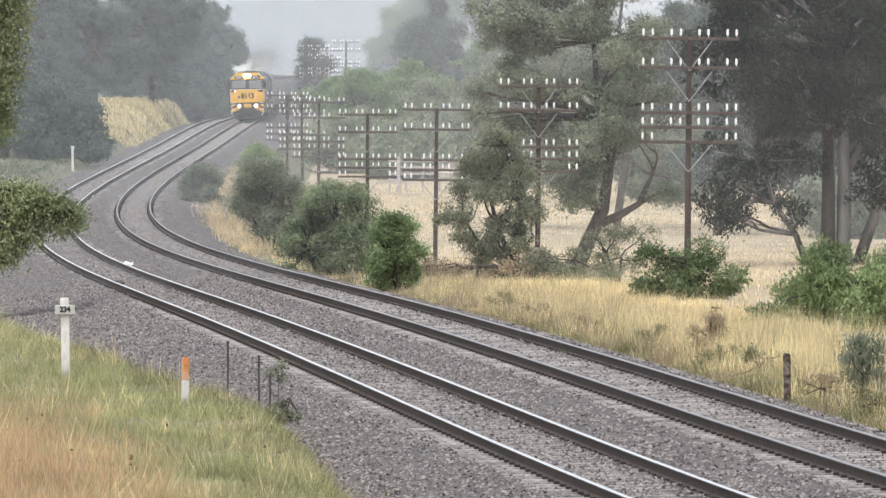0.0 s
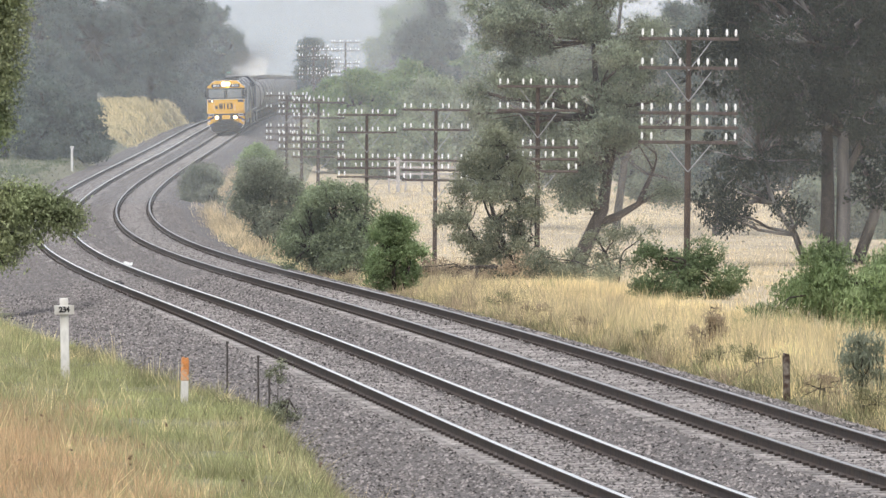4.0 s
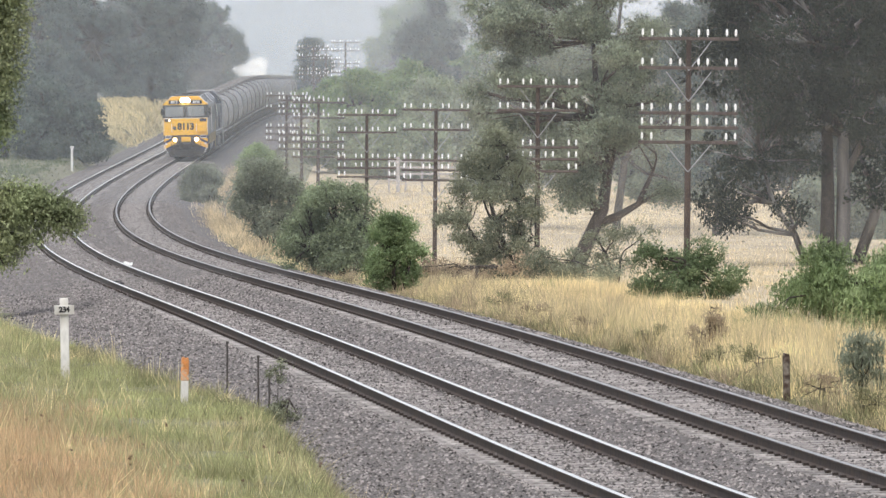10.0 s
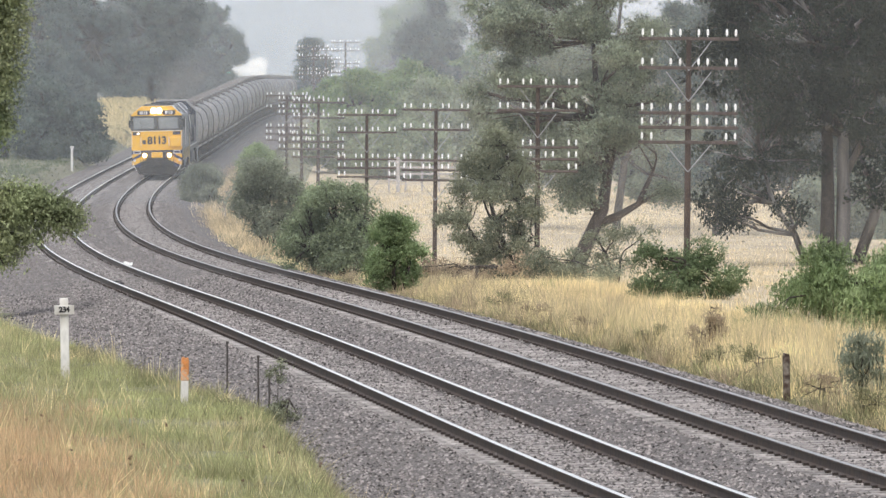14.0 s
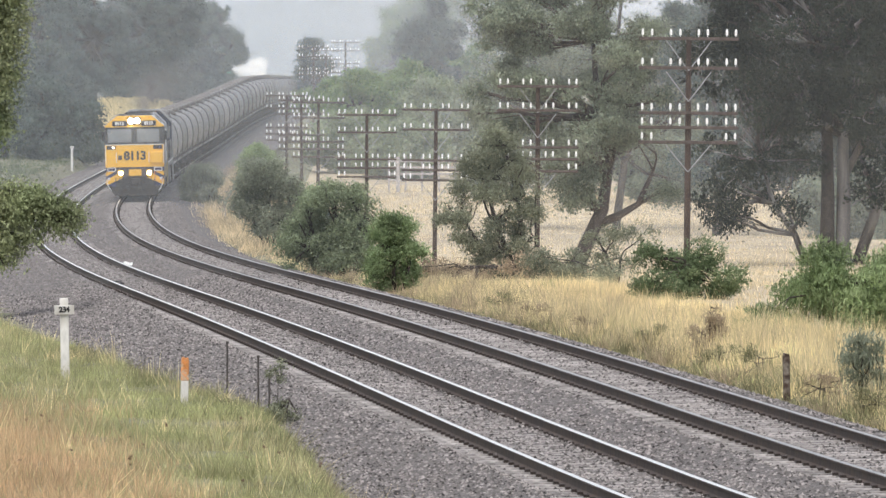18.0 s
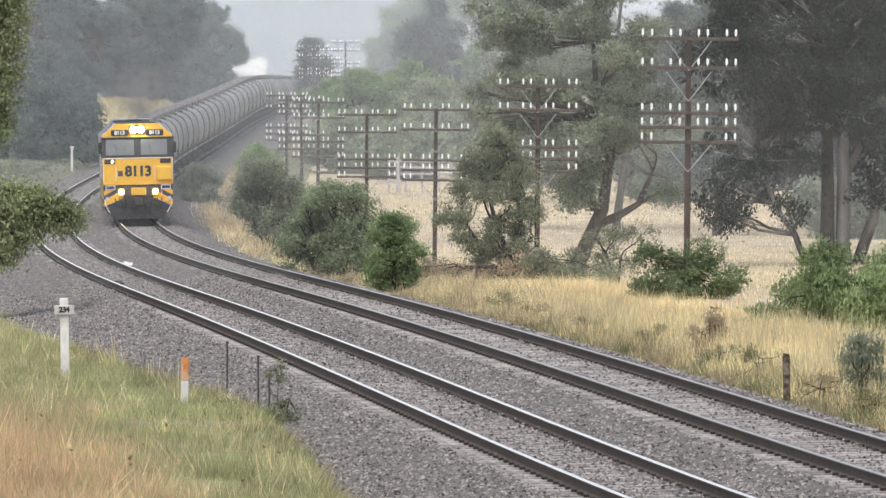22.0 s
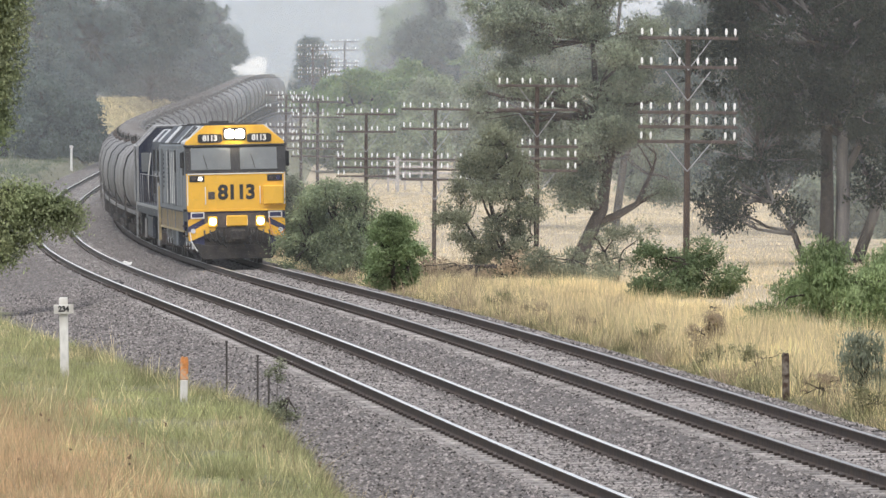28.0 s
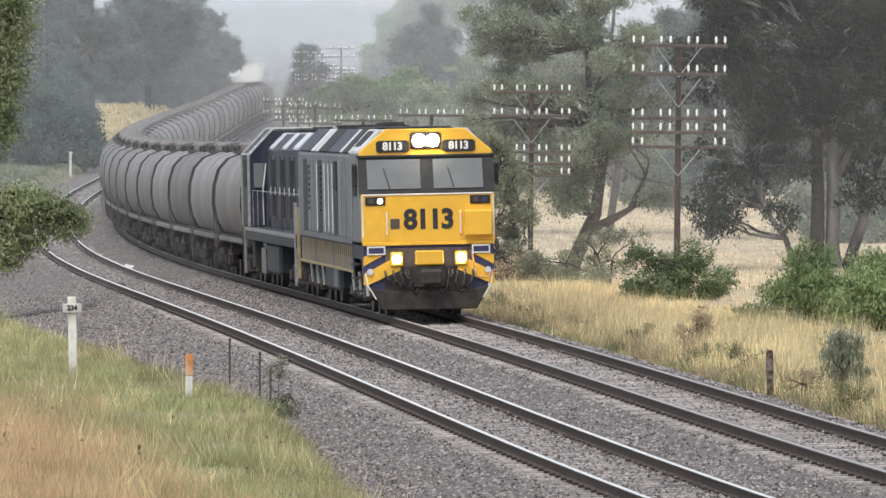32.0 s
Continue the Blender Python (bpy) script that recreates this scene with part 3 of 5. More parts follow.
def dome(seed, n, rows, depth, r, flat=0.8):
    """Lobes that fill an outline: rows of (height, from, to) seen across the line."""
    rg = random.Random(seed)
    z, a, b = (np.array(q, float) for q in zip(*sorted(rows)))
    out = []
    for _ in range(n):
        u = rg.uniform(*r)
        h = rg.uniform(z[0], z[-1])
        x0, x1 = float(np.interp(h, z, a)) + u * 0.8, float(np.interp(h, z, b)) - u * 0.8
        out.append((rg.uniform(min(x0, x1), max(x0, x1)), rg.uniform(-depth, depth), min(h, z[-1] - u * flat * 0.8), u, u * 0.9, u * flat))
    return out


def blades(name, label, n, where, height, width, material, seed, lean=0.35, category="grass", tuft=14, spread=0.1):
    """Grass: bent blades over the patch that where(rng, n) gives as x, y and a height factor."""
    rg = np.random.default_rng(seed)
    x, y, hf = where(rg, n // tuft)
    hf = hf * rg.uniform(0.55, 1.3, len(x))
    dx, dy = rg.normal(0, lean * 0.45, len(x)), rg.normal(0, lean * 0.45, len(x))
    own = np.repeat(np.arange(len(x)), rg.poisson(tuft, len(x)))
    n = len(own)
    x, y = x[own] + rg.normal(0, spread, n), y[own] + rg.normal(0, spread, n)
    z = land(x, y) - 0.03
    h = height * hf[own] * rg.uniform(0.5, 1.15, n)
    a = rg.uniform(0, 6.283, n)
    u = np.stack([np.cos(a), np.sin(a), np.zeros(n)], -1)
    tip = np.stack([dx[own] + rg.normal(0, lean, n), dy[own] + rg.normal(0, lean, n), np.ones(n)], -1)
    root = np.stack([x, y, z], -1)
    w = (width * rg.uniform(0.6, 1.4, n))[:, None]
    end = root + tip * h[:, None]
    v = np.stack([root - u * w, root + u * w, end], 1).reshape(-1, 3)
    return tagged(new(name, soup(name, v, 3, material)), label, category, kind="stuff")


def patch(y0, y1, o0, o1, power=1.0, test=None):
    def where(rg, n):
        y = y0 + (y1 - y0) * rg.random(n) ** power
        o = rg.uniform(o0, o1, n)
        x = middle(y)[0] + o
        hf = (0.45 + 0.55 * smooth01(3.9, 5.6, np.abs(o))) * np.clip(0.8 + 0.35 * wobble(x, y, 0.5) + 0.35 * wobble(x + 3, y, 1.7) + 0.2 * wobble(x, y + 5, 0.2), 0.15, 1.7)
        if test is not None:
            k = test(x, y, o, rg)
            x, y, hf = x[k], y[k], hf[k]
        return x, y, hf
    return where


def shorter(where):
    """The verge grass stands lower towards the shrubs."""
    def low(rg, n):
        x, y, hf = where(rg, n)
        return x, y, hf * (1 - 0.55 * smooth01(162, 223, y))
    return low


def left_edge(x, y, o, rg):
    return o < verge_left(y) + 0.35 * wobble(x, y, 1.1) + 0.3 * rg.normal(size=len(x))


def stalky(x, y, o, rg):
    return left_edge(x, y, o, rg) & (wobble(x + 7, y, 0.8) > 0.1)


def russet(x, y, o, rg):
    deep = smooth01(-7.6, -10.2, o + 0.8 * wobble(x, y, 1.4)) * smooth01(143, 122, y + 7 * wobble(x, y, 0.9))
    return rg.random(len(x)) < deep * 0.9


blades("green_grass", "lank green and straw-coloured grass on the cutting edge", 420000, patch(99.9, 202.5, -17, -4.2, 1.3, lambda x, y, o, r: left_edge(x, y, o, r) & ~russet(x, y, o, r)), 0.25, 0.0052, M_GREENGRASS, 11, 0.42)
blades("brown_weeds", "brown weeds creeping from the grass onto the ballast", 52000, patch(102.6, 165, -9.0, -4.6, 1.0, lambda x, y, o, r: (np.abs(o - verge_left(y)) < 0.7 + 0.4 * r.normal(size=len(x))) & (wobble(x, y, 0.5) > -0.1)), 0.3, 0.007, M_VERGEWEED, 25, 0.6, tuft=12, spread=0.12)
blades("russet_grass", "reddish-brown seeding grass on the cutting edge", 190000, patch(99.9, 151.2, -15, -5.6, 1.0, lambda x, y, o, r: russet(x, y, o, r)), 0.4, 0.0045, M_RUSSET, 12, 0.32, tuft=10)
blades("straw_grass", "pale dry stalks among the green grass", 20000, patch(99.9, 202.5, -15, -4.6, 1.2, stalky), 0.5, 0.005, M_STRAW, 13, 0.35)
blades("verge_grass", "tall dry golden grass along the line", 330000, shorter(patch(105.3, 290.2, 3.8, 11.5, 1.0, lambda x, y, o, r: (o > 4.3 + 0.5 * wobble(x, y, 0.8)) & (r.random(len(x)) < 0.55 + 0.5 * wobble(x, y + 9, 0.7)))), 0.8, 0.006, M_STRAW, 14, 0.26, tuft=22, spread=0.15)
blades("verge_grass", "thin upright straw stalks above the verge", 36000, shorter(patch(105.3, 243, 4.6, 9.5, 1.0, lambda x, y, o, r: wobble(x + 2, y, 1.2) > -0.1)), 1.05, 0.006, M_STALK, 23, 0.22, tuft=6, spread=0.08)
blades("verge_weeds", "dark green and brown weeds where the verge meets the ballast", 100000, shorter(patch(105.3, 256.5, 3.7, 6.4, 1.0, lambda x, y, o, r: o < 4.7 + 0.9 * wobble(x, y + 3, 1.5) + 0.3 * r.normal(size=len(x)))), 0.62, 0.01, M_VERGEWEED, 24, 0.5, tuft=18, spread=0.14)
blades("verge_grass", "greener undergrowth at the foot of the tall dry grass", 70000, shorter(patch(105.3, 290.2, 4.2, 10, 1.0, lambda x, y, o, r: wobble(x, y + 2, 1.9) > 0.05)), 0.5, 0.012, M_GREENGRASS, 19, 0.45)
blades("brown_weeds", "brown dead weeds standing in the verge", 40000, patch(105.3, 276.8, 3.8, 8, 1.0, lambda x, y, o, r: (wobble(x + 4, y + 1, 0.6) > 0.45) | ((o < 4.9) & (wobble(x, y, 1.3) > 0.0))), 0.8, 0.008, M_WEED, 21, 0.4)
blades("field_grass", "bleached dry grass of the open paddock", 260000, patch(202.5, 648, 8, 66, 1.0), 0.26, 0.016, M_FIELD, 15, 0.3, spread=0.6)
blades("verge_grass", "dry grass beside the far curve", 44000, patch(290.2, 567, 4.6, 9.5), 0.6, 0.014, M_STALK, 16, 0.35, spread=0.25)
blades("bank_grass", "tall bleached grass on the bank beside the far curve", 42000, patch(650.7, 810, -13, -5.0), 0.55, 0.03, M_STRAW, 17, 0.3, spread=0.3)
blades("green_grass", "short green grass left of the bend", 110000, patch(189, 675, -26, -4.6, 1.0, left_edge), 0.32, 0.024, M_MEADOW, 18, 0.5, spread=0.3)

# --- trees along the right of the line
GUMS = "gum trees in the paddock"
tree("gum_tree", "grey-green gum with a leaning brown trunk", (6.2, 378),
     [[(-0.35, 0, 0, 0.27), (0.05, 0, 0.9, 0.24), (0.5, 0, 1.9, 0.22), (0.7, 0.2, 3.2, 0.17), (0.4, 0, 5.0, 0.13), (0.2, 0, 7.5, 0.07)],
      [(0.45, 0, 1.45, 0.16), (1.1, 0, 1.75, 0.13), (1.7, 0.1, 2.1, 0.1), (2.2, 0, 3.2, 0.06)]],
     lobes(31, 58, (-3.8, 2.0, -2.4, 2, 3.4, 9.4), 0.62, (0.45, 0.9)) + lobes(32, 12, (-0.8, 2.6, -1.5, 1.5, 2.2, 6.5), 0.62, (0.4, 0.75)), 105000, 0.135, M_GUM, M_BROWNBARK, 31, clump=0.32, k=1.3, hang=0.7, inner=0.25, twigs=4, group=GUMS)
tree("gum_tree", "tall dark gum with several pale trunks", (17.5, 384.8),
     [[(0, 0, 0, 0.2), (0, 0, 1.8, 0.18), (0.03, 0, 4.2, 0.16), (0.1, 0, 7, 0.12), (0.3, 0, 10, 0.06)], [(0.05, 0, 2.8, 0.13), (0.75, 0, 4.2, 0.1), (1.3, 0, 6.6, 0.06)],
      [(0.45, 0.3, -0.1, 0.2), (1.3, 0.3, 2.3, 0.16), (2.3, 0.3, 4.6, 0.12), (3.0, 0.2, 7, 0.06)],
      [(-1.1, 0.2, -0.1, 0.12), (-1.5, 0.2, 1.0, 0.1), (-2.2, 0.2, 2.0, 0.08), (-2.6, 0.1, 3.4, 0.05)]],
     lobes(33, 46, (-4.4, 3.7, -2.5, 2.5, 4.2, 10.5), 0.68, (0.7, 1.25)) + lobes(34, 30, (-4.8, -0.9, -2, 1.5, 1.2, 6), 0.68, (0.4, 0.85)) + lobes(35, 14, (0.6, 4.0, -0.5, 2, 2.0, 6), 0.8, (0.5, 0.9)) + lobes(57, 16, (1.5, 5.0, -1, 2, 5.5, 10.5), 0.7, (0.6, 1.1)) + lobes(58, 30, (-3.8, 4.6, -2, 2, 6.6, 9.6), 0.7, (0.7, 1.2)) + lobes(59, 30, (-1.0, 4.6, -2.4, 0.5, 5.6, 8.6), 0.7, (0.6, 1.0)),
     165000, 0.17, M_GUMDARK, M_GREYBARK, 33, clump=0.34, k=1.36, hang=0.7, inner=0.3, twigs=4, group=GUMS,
     # dark left and pale right stems put shaded and lit sides into bark colour
     extra=[([(-0.5, -0.2, -0.1, 0.26), (-0.46, -0.2, 2.2, 0.22), (-0.5, -0.2, 5, 0.17), (-0.9, -0.2, 8, 0.08)], M_DARKBARK, "dark trunk in the colour of the shaded side"),
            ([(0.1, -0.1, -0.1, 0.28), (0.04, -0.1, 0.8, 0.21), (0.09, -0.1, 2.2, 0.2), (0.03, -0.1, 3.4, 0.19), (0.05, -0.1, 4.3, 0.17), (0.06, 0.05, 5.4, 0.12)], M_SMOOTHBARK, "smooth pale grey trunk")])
tree("gum_tree", "hazy gum behind the pole line", (9.3, 472.5), [[(0, 0, 0, 0.17), (0.4, 0, 3, 0.14), (0, 0, 7, 0.09), (0.3, 0, 10, 0.05)]],
     lobes(36, 44, (-5.6, 4.2, -2, 2, 1.6, 11), 0.65, (0.7, 1.25)), 80000, 0.17, M_GUM, M_BROWNBARK, 36, k=1.33, hang=0.7, inner=0.25, twigs=4, group=GUMS)
tree("gum_tree", "dusky gum filling the gap behind the pole", (14.2, 455), [[(0, 0, 0, 0.26), (0.3, 0, 3.5, 0.2), (-0.2, 0, 7.5, 0.13), (0.2, 0, 11, 0.06)], [(0.2, 0, 2.6, 0.14), (1.6, 0, 5.5, 0.09), (2.4, 0, 8, 0.05)]],
     dome(67, 46, [(12.8, -2.4, 2.6), (9, -3.7, 3.6), (5, -3.4, 3.3), (2.8, -2.2, 2.6)], 2.0, (0.6, 1.15), 0.68), 52000, 0.19, M_PALEGUM, M_BROWNBARK, 67, hang=0.7, inner=0.25, clump=0.36, group=GUMS)
tree("gum_tree", "low spreading gum at the paddock's edge", (13.4, 567), [[(0, 0, 0, 0.2), (0.1, 0, 1.2, 0.16), (0.2, 0, 3, 0.1)]],
     lobes(37, 16, (-3.0, 3.2, -1.5, 1.5, 1.2, 4.6), 0.7, (0.6, 1.2)), 20000, 0.24, M_WATTLE, M_DARKBARK, 37, k=1.4, group=GUMS)
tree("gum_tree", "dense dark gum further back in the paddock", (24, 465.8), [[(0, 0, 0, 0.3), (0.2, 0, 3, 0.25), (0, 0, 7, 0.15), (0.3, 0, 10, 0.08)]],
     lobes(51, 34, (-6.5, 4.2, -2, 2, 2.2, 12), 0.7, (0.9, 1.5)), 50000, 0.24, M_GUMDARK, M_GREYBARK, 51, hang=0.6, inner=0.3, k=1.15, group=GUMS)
SHRUBS = "shrubs beside the line"
tree("wattle_tree", "small olive-leaved tree with dark forking stems", (2.0, 257.9),
     [[(0.1, 0, 0, 0.1), (-0.05, 0, 0.9, 0.09), (-0.45, 0, 1.9, 0.07), (-0.75, 0, 3.2, 0.035)], [(0.25, 0.1, 0, 0.09), (0.35, 0.1, 1.2, 0.08), (0.2, 0, 2.6, 0.06), (-0.2, 0, 4.2, 0.025)],
      [(0.0, 0.1, 0, 0.08), (-0.7, 0.2, 0.9, 0.06), (-1.3, 0.1, 1.9, 0.03)], [(0.5, 0.1, 0, 0.06), (0.75, 0.2, 1.2, 0.045), (0.7, 0.1, 2.4, 0.02)]],
     dome(38, 120, [(4.75, -0.95, -0.05), (4.2, -1.35, 0.4), (3.5, -1.6, 0.75), (2.8, -1.95, 1.0), (2.0, -2.25, 1.05), (1.45, -2.25, 1.05), (1.0, -1.3, 1.05), (0.15, -0.9, 1.0)], 0.9, (0.14, 0.32), 0.75),
     50000, 0.085, M_OLIVE, M_DARKBARK, 38, inner=0.1, clump=0.2, hang=0.6, per=14, slim=0.2, group=SHRUBS)
tree("bush", "dense dark-green rounded bush", (-2.95, 256.5), [[(0, 0, 0, 0.1), (0, 0, 1.0, 0.06)], [(0.3, 0, 0, 0.08), (0.6, 0, 1.1, 0.05)], [(-0.3, 0, 0, 0.08), (-0.9, 0, 0.9, 0.05)]],
     dome(40, 80, [(2.75, -0.7, 0.5), (2.3, -1.25, 1.05), (1.6, -1.7, 1.45), (0.95, -1.95, 1.45), (0.2, -1.95, 0.9)], 1.0, (0.2, 0.46)), 52000, 0.085, M_BUSH, M_DARKBARK, 40, "bush", inner=0.25, clump=0.24, group=SHRUBS)
tree("bush", "fresh green bush at the ballast's edge", (-1.29, 230.9), [[(0, 0, 0, 0.07), (0, 0, 0.8, 0.05)], [(0.2, 0, 0, 0.05), (0.4, 0, 0.7, 0.03)]],
     dome(41, 44, [(2.1, -0.3, 0.4), (1.6, -0.6, 0.75), (0.9, -0.85, 0.9), (0.1, -0.8, 0.95)], 0.7, (0.15, 0.33)), 30000, 0.075, M_FRESH, M_DARKBARK, 41, "bush", inner=0.25, clump=0.18, group=SHRUBS)
tree("bush", "grey-green spreading wattle bush", (-6.95, 324), [[(0.5, 0, 0, 0.09), (0.4, 0, 1.1, 0.06), (0.6, 0, 2.0, 0.03)], [(0.6, 0, 0, 0.07), (0.9, 0, 1.0, 0.04), (1.3, 0, 1.7, 0.02)], [(0.4, 0, 0, 0.06), (-0.2, 0, 1.3, 0.03)]],
     dome(42, 70, [(3.15, -0.35, 1.1), (2.5, -0.95, 1.6), (1.8, -1.1, 2.05), (1.15, -0.7, 2.15), (0.6, -0.1, 1.3)], 1.0, (0.2, 0.46)), 40000, 0.095, M_WATTLE, M_DARKBARK, 42, "bush", inner=0.25, clump=0.26, group=SHRUBS)
tree("bush", "low grey bush near the bend", (-12.45, 448.2), [[(0, 0, 0, 0.06), (0, 0, 0.9, 0.04)], [(0.2, 0, 0, 0.05), (0.7, 0, 0.8, 0.03)]],
     dome(43, 34, [(2.05, -0.5, 0.7), (1.6, -1.0, 1.15), (0.9, -1.15, 1.3), (0.2, -0.9, 1.1)], 0.8, (0.2, 0.42)), 22000, 0.11, M_WATTLE, M_DARKBARK, 43, "bush", inner=0.3, clump=0.25, group=SHRUBS)
tree("bush", "pale yellow-green bush on the embankment", (-11.2, 529.2), [[(0, 0, 0, 0.07), (0, 0, 1.4, 0.04)]],
     dome(64, 44, [(3.2, -0.6, 0.5), (2.6, -1.15, 1.05), (1.7, -1.3, 1.25), (0.2, -1.2, 1.2)], 0.9, (0.25, 0.48)), 26000, 0.12, M_BRIGHT, M_DARKBARK, 64, "bush", clump=0.25, inner=0.3, group=SHRUBS)
tree("bush", "silvery blue-grey bush behind the wattle", (-5.45, 353.7), [[(0, 0, 0, 0.05), (0, 0, 0.8, 0.03)]],
     lobes(65, 12, (-0.8, 0.8, -0.6, 0.6, 0.8, 2.6), 0.75, (0.35, 0.55)), 12000, 0.1, M_PALEGUM, M_DARKBARK, 65, "bush", clump=0.2, inner=0.3, group=SHRUBS)
tree("bush", "leafy green bush at the foot of a pole", (6.4, 228.2), [[(0, 0, 0, 0.05), (0, 0, 0.6, 0.03)]],
     lobes(44, 20, (-0.75, 0.75, -0.5, 0.5, 0.05, 0.95), 0.75, (0.2, 0.36)), 20000, 0.075, M_DEEP, M_DARKBARK, 44, "bush", k=1.55, inner=0.3, clump=0.16, group=SHRUBS)
tree("bush", "bright green feathery bush in the grass", (8.75, 198.5), [[(0, 0, 0, 0.05), (0, 0, 0.8, 0.03)]],
     lobes(45, 30, (-1.15, 2.2, -1, 1, 0.1, 1.3), 0.9, (0.3, 0.5)), 80000, 0.12, M_BRIGHT, M_DARKBARK, 45, "bush", slim=0.12, k=1.35, inner=0.3, clump=0.2, hang=-0.9, group=SHRUBS)
tree("bush", "small twiggy grey bush", (5.0, 251.1), [[(0, 0, 0, 0.03), (0.05, 0, 0.5, 0.02)], [(0, 0, 0, 0.03), (-0.2, 0, 0.6, 0.02)]],
     lobes(46, 9, (-0.45, 0.45, -0.4, 0.4, 0.3, 0.95), 0.75, (0.18, 0.3)), 5000, 0.065, M_OLIVE, M_DARKBARK, 46, "bush", k=1.7, inner=0.3, clump=0.14, group=SHRUBS)
tree("bush", "low green bush under the leaning gum", (3.7, 249.8), [[(0, 0, 0, 0.03), (0.05, 0, 0.5, 0.02)]],
     lobes(47, 9, (-0.7, 0.7, -0.4, 0.4, 0.1, 0.6), 0.75, (0.2, 0.36)), 9000, 0.075, M_OLIVE, M_DARKBARK, 47, "bush", k=1.5, inner=0.3, clump=0.16, group=SHRUBS)
tree("bush", "dull brownish scrub at the fence line", (0.9, 252.5), [[(0, 0, 0, 0.03), (0.05, 0, 0.3, 0.02)]],
     lobes(48, 11, (-1.0, 1.2, -0.4, 0.4, 0.1, 0.5), 0.75, (0.2, 0.34)), 8000, 0.075, M_WEED, M_DARKBARK, 48, "bush", k=1.9, inner=0.3, clump=0.16, group=SHRUBS)
tree("bush", "small grey-green bush in the tall grass", (6.9, 143.1), [[(0, 0, 0, 0.02), (0.05, 0, 0.3, 0.015)]],
     lobes(49, 16, (-0.3, 0.5, -0.3, 0.3, 0.05, 1.1), 1.2, (0.12, 0.2)), 3800, 0.11, M_WATTLE, M_DARKBARK, 49, "bush", clump=0.16, inner=0.1, hang=-1.2, slim=0.09, group=SHRUBS)

# --- the tree that hangs in beside the marker post
tree("overhanging_tree", "leafy branches reaching in over the cess", (-13.4, 222.8),
     [[(0, 0, 0, 0.25), (0.1, 0, 2.5, 0.2), (0.3, 0, 5, 0.14), (0.4, 0, 7, 0.08)]],
     [(2.4, -0.5, 2.35, 0.5, 0.45, 0.35), (3.1, -0.5, 2.3, 0.45, 0.45, 0.32), (4.05, -0.5, 1.75, 0.3, 0.4, 0.3), (3.6, -0.5, 2.05, 0.4, 0.4, 0.3), (2.2, -0.5, 0.75, 0.45, 0.4, 0.35), (2.2, -0.5, 1.95, 0.6, 0.5, 0.5), (2.8, -0.5, 2.05, 0.55, 0.5, 0.5), (3.3, -0.5, 1.9, 0.45, 0.4, 0.45), (3.75, -0.5, 1.7, 0.35, 0.4, 0.35), (2.3, -0.5, 1.2, 0.45, 0.4, 0.4), (2.8, -0.5, 1.25, 0.4, 0.4, 0.35),
      (1.8, -0.5, 0.8, 0.5, 0.4, 0.3), (1.8, 0, 4.1, 0.7, 0.6, 0.5), (1.9, 0, 4.8, 0.7, 0.6, 0.5), (2.0, 0, 5.5, 0.7, 0.6, 0.5), (2.0, 0, 6.2, 0.75, 0.6, 0.5), (2.1, 0, 6.9, 0.8, 0.6, 0.5), (2.0, 0, 7.6, 0.9, 0.7, 0.6), (1.2, 0, 3.2, 0.6, 0.6, 0.5)],
     42000, 0.1, M_LITBUSH, M_DARKBARK, 50, clump=0.32, hang=0.6, inner=0.2, group="")

# --- the wood beside the far curve and the trees of the valley
WOOD = "trees of the dark wood"
rw = random.Random(77)
for i, (x, y, h, w, leaf) in enumerate([
        (-28.9, 577.8, 7.5, 2.4, M_PALEGUM), (-26.2, 572.4, 5.6, 2.0, M_PALEGUM), (-24.2, 583.2, 3.6, 1.7, M_PALEGUM), (-31.2, 588.6, 9.5, 2.8, M_PALEGUM), (-33.5, 634.5, 10.5, 3.2, M_PALEGUM), (-29.6, 639.9, 6.5, 2.4, M_PINE), (-29.3, 656.1, 5.4, 2.2, M_PINE), (-31.5, 664.2, 11, 3.2, M_PALEGUM), (-30.3, 693.9, 8, 2.8, M_PINE), (-26.5, 826.2, 9, 4.0, M_PINE),
        (-28.5, 715.5, 14, 3.8, M_PINE), (-34, 735.8, 17, 5, M_PINE), (-25.2, 756, 15, 4.0, M_PINE), (-24.4, 826.2, 13, 3.2, M_PALEGUM), (-25.6, 780.3, 5.5, 3.4, M_PINE), (-22.8, 818.1, 5.0, 2.8, M_PALEGUM),
        (-29, 810, 18, 5, M_PINE), (-24.5, 843.8, 16, 4.2, M_PALEGUM), (-39, 688.5, 15, 5, M_PINE), (-22.6, 891, 12.5, 2.6, M_PALEGUM), (-43, 756, 18, 5, M_PINE), (-36, 675, 12, 4, M_PALEGUM)]):
    tree("wood_tree", "tall dense dark tree of the wood, dulled by drizzle" if leaf is M_PINE else "pale grey-green gum at the wood's edge", (x, y),
         [[(0, 0, -0.3, 0.3), (0.1, 0, h * 0.4, 0.22), (0, 0, h * 0.85, 0.08)]],
         lobes(80 + i, 30, (-w * 0.85, w * 0.85, -2, 2, h * 0.08, h * 0.6), 0.7, (w * 0.18, w * 0.36)) + lobes(120 + i, 18, (-w * 0.6, w * 0.6, -1.5, 1.5, h * 0.45, h * 0.97), 0.75, (w * 0.12, w * 0.28)),
         26000, 0.27, leaf, M_DARKBARK, 80 + i, clump=0.5, inner=0.7, per=40, group=WOOD)
VALLEY = "trees across the valley"
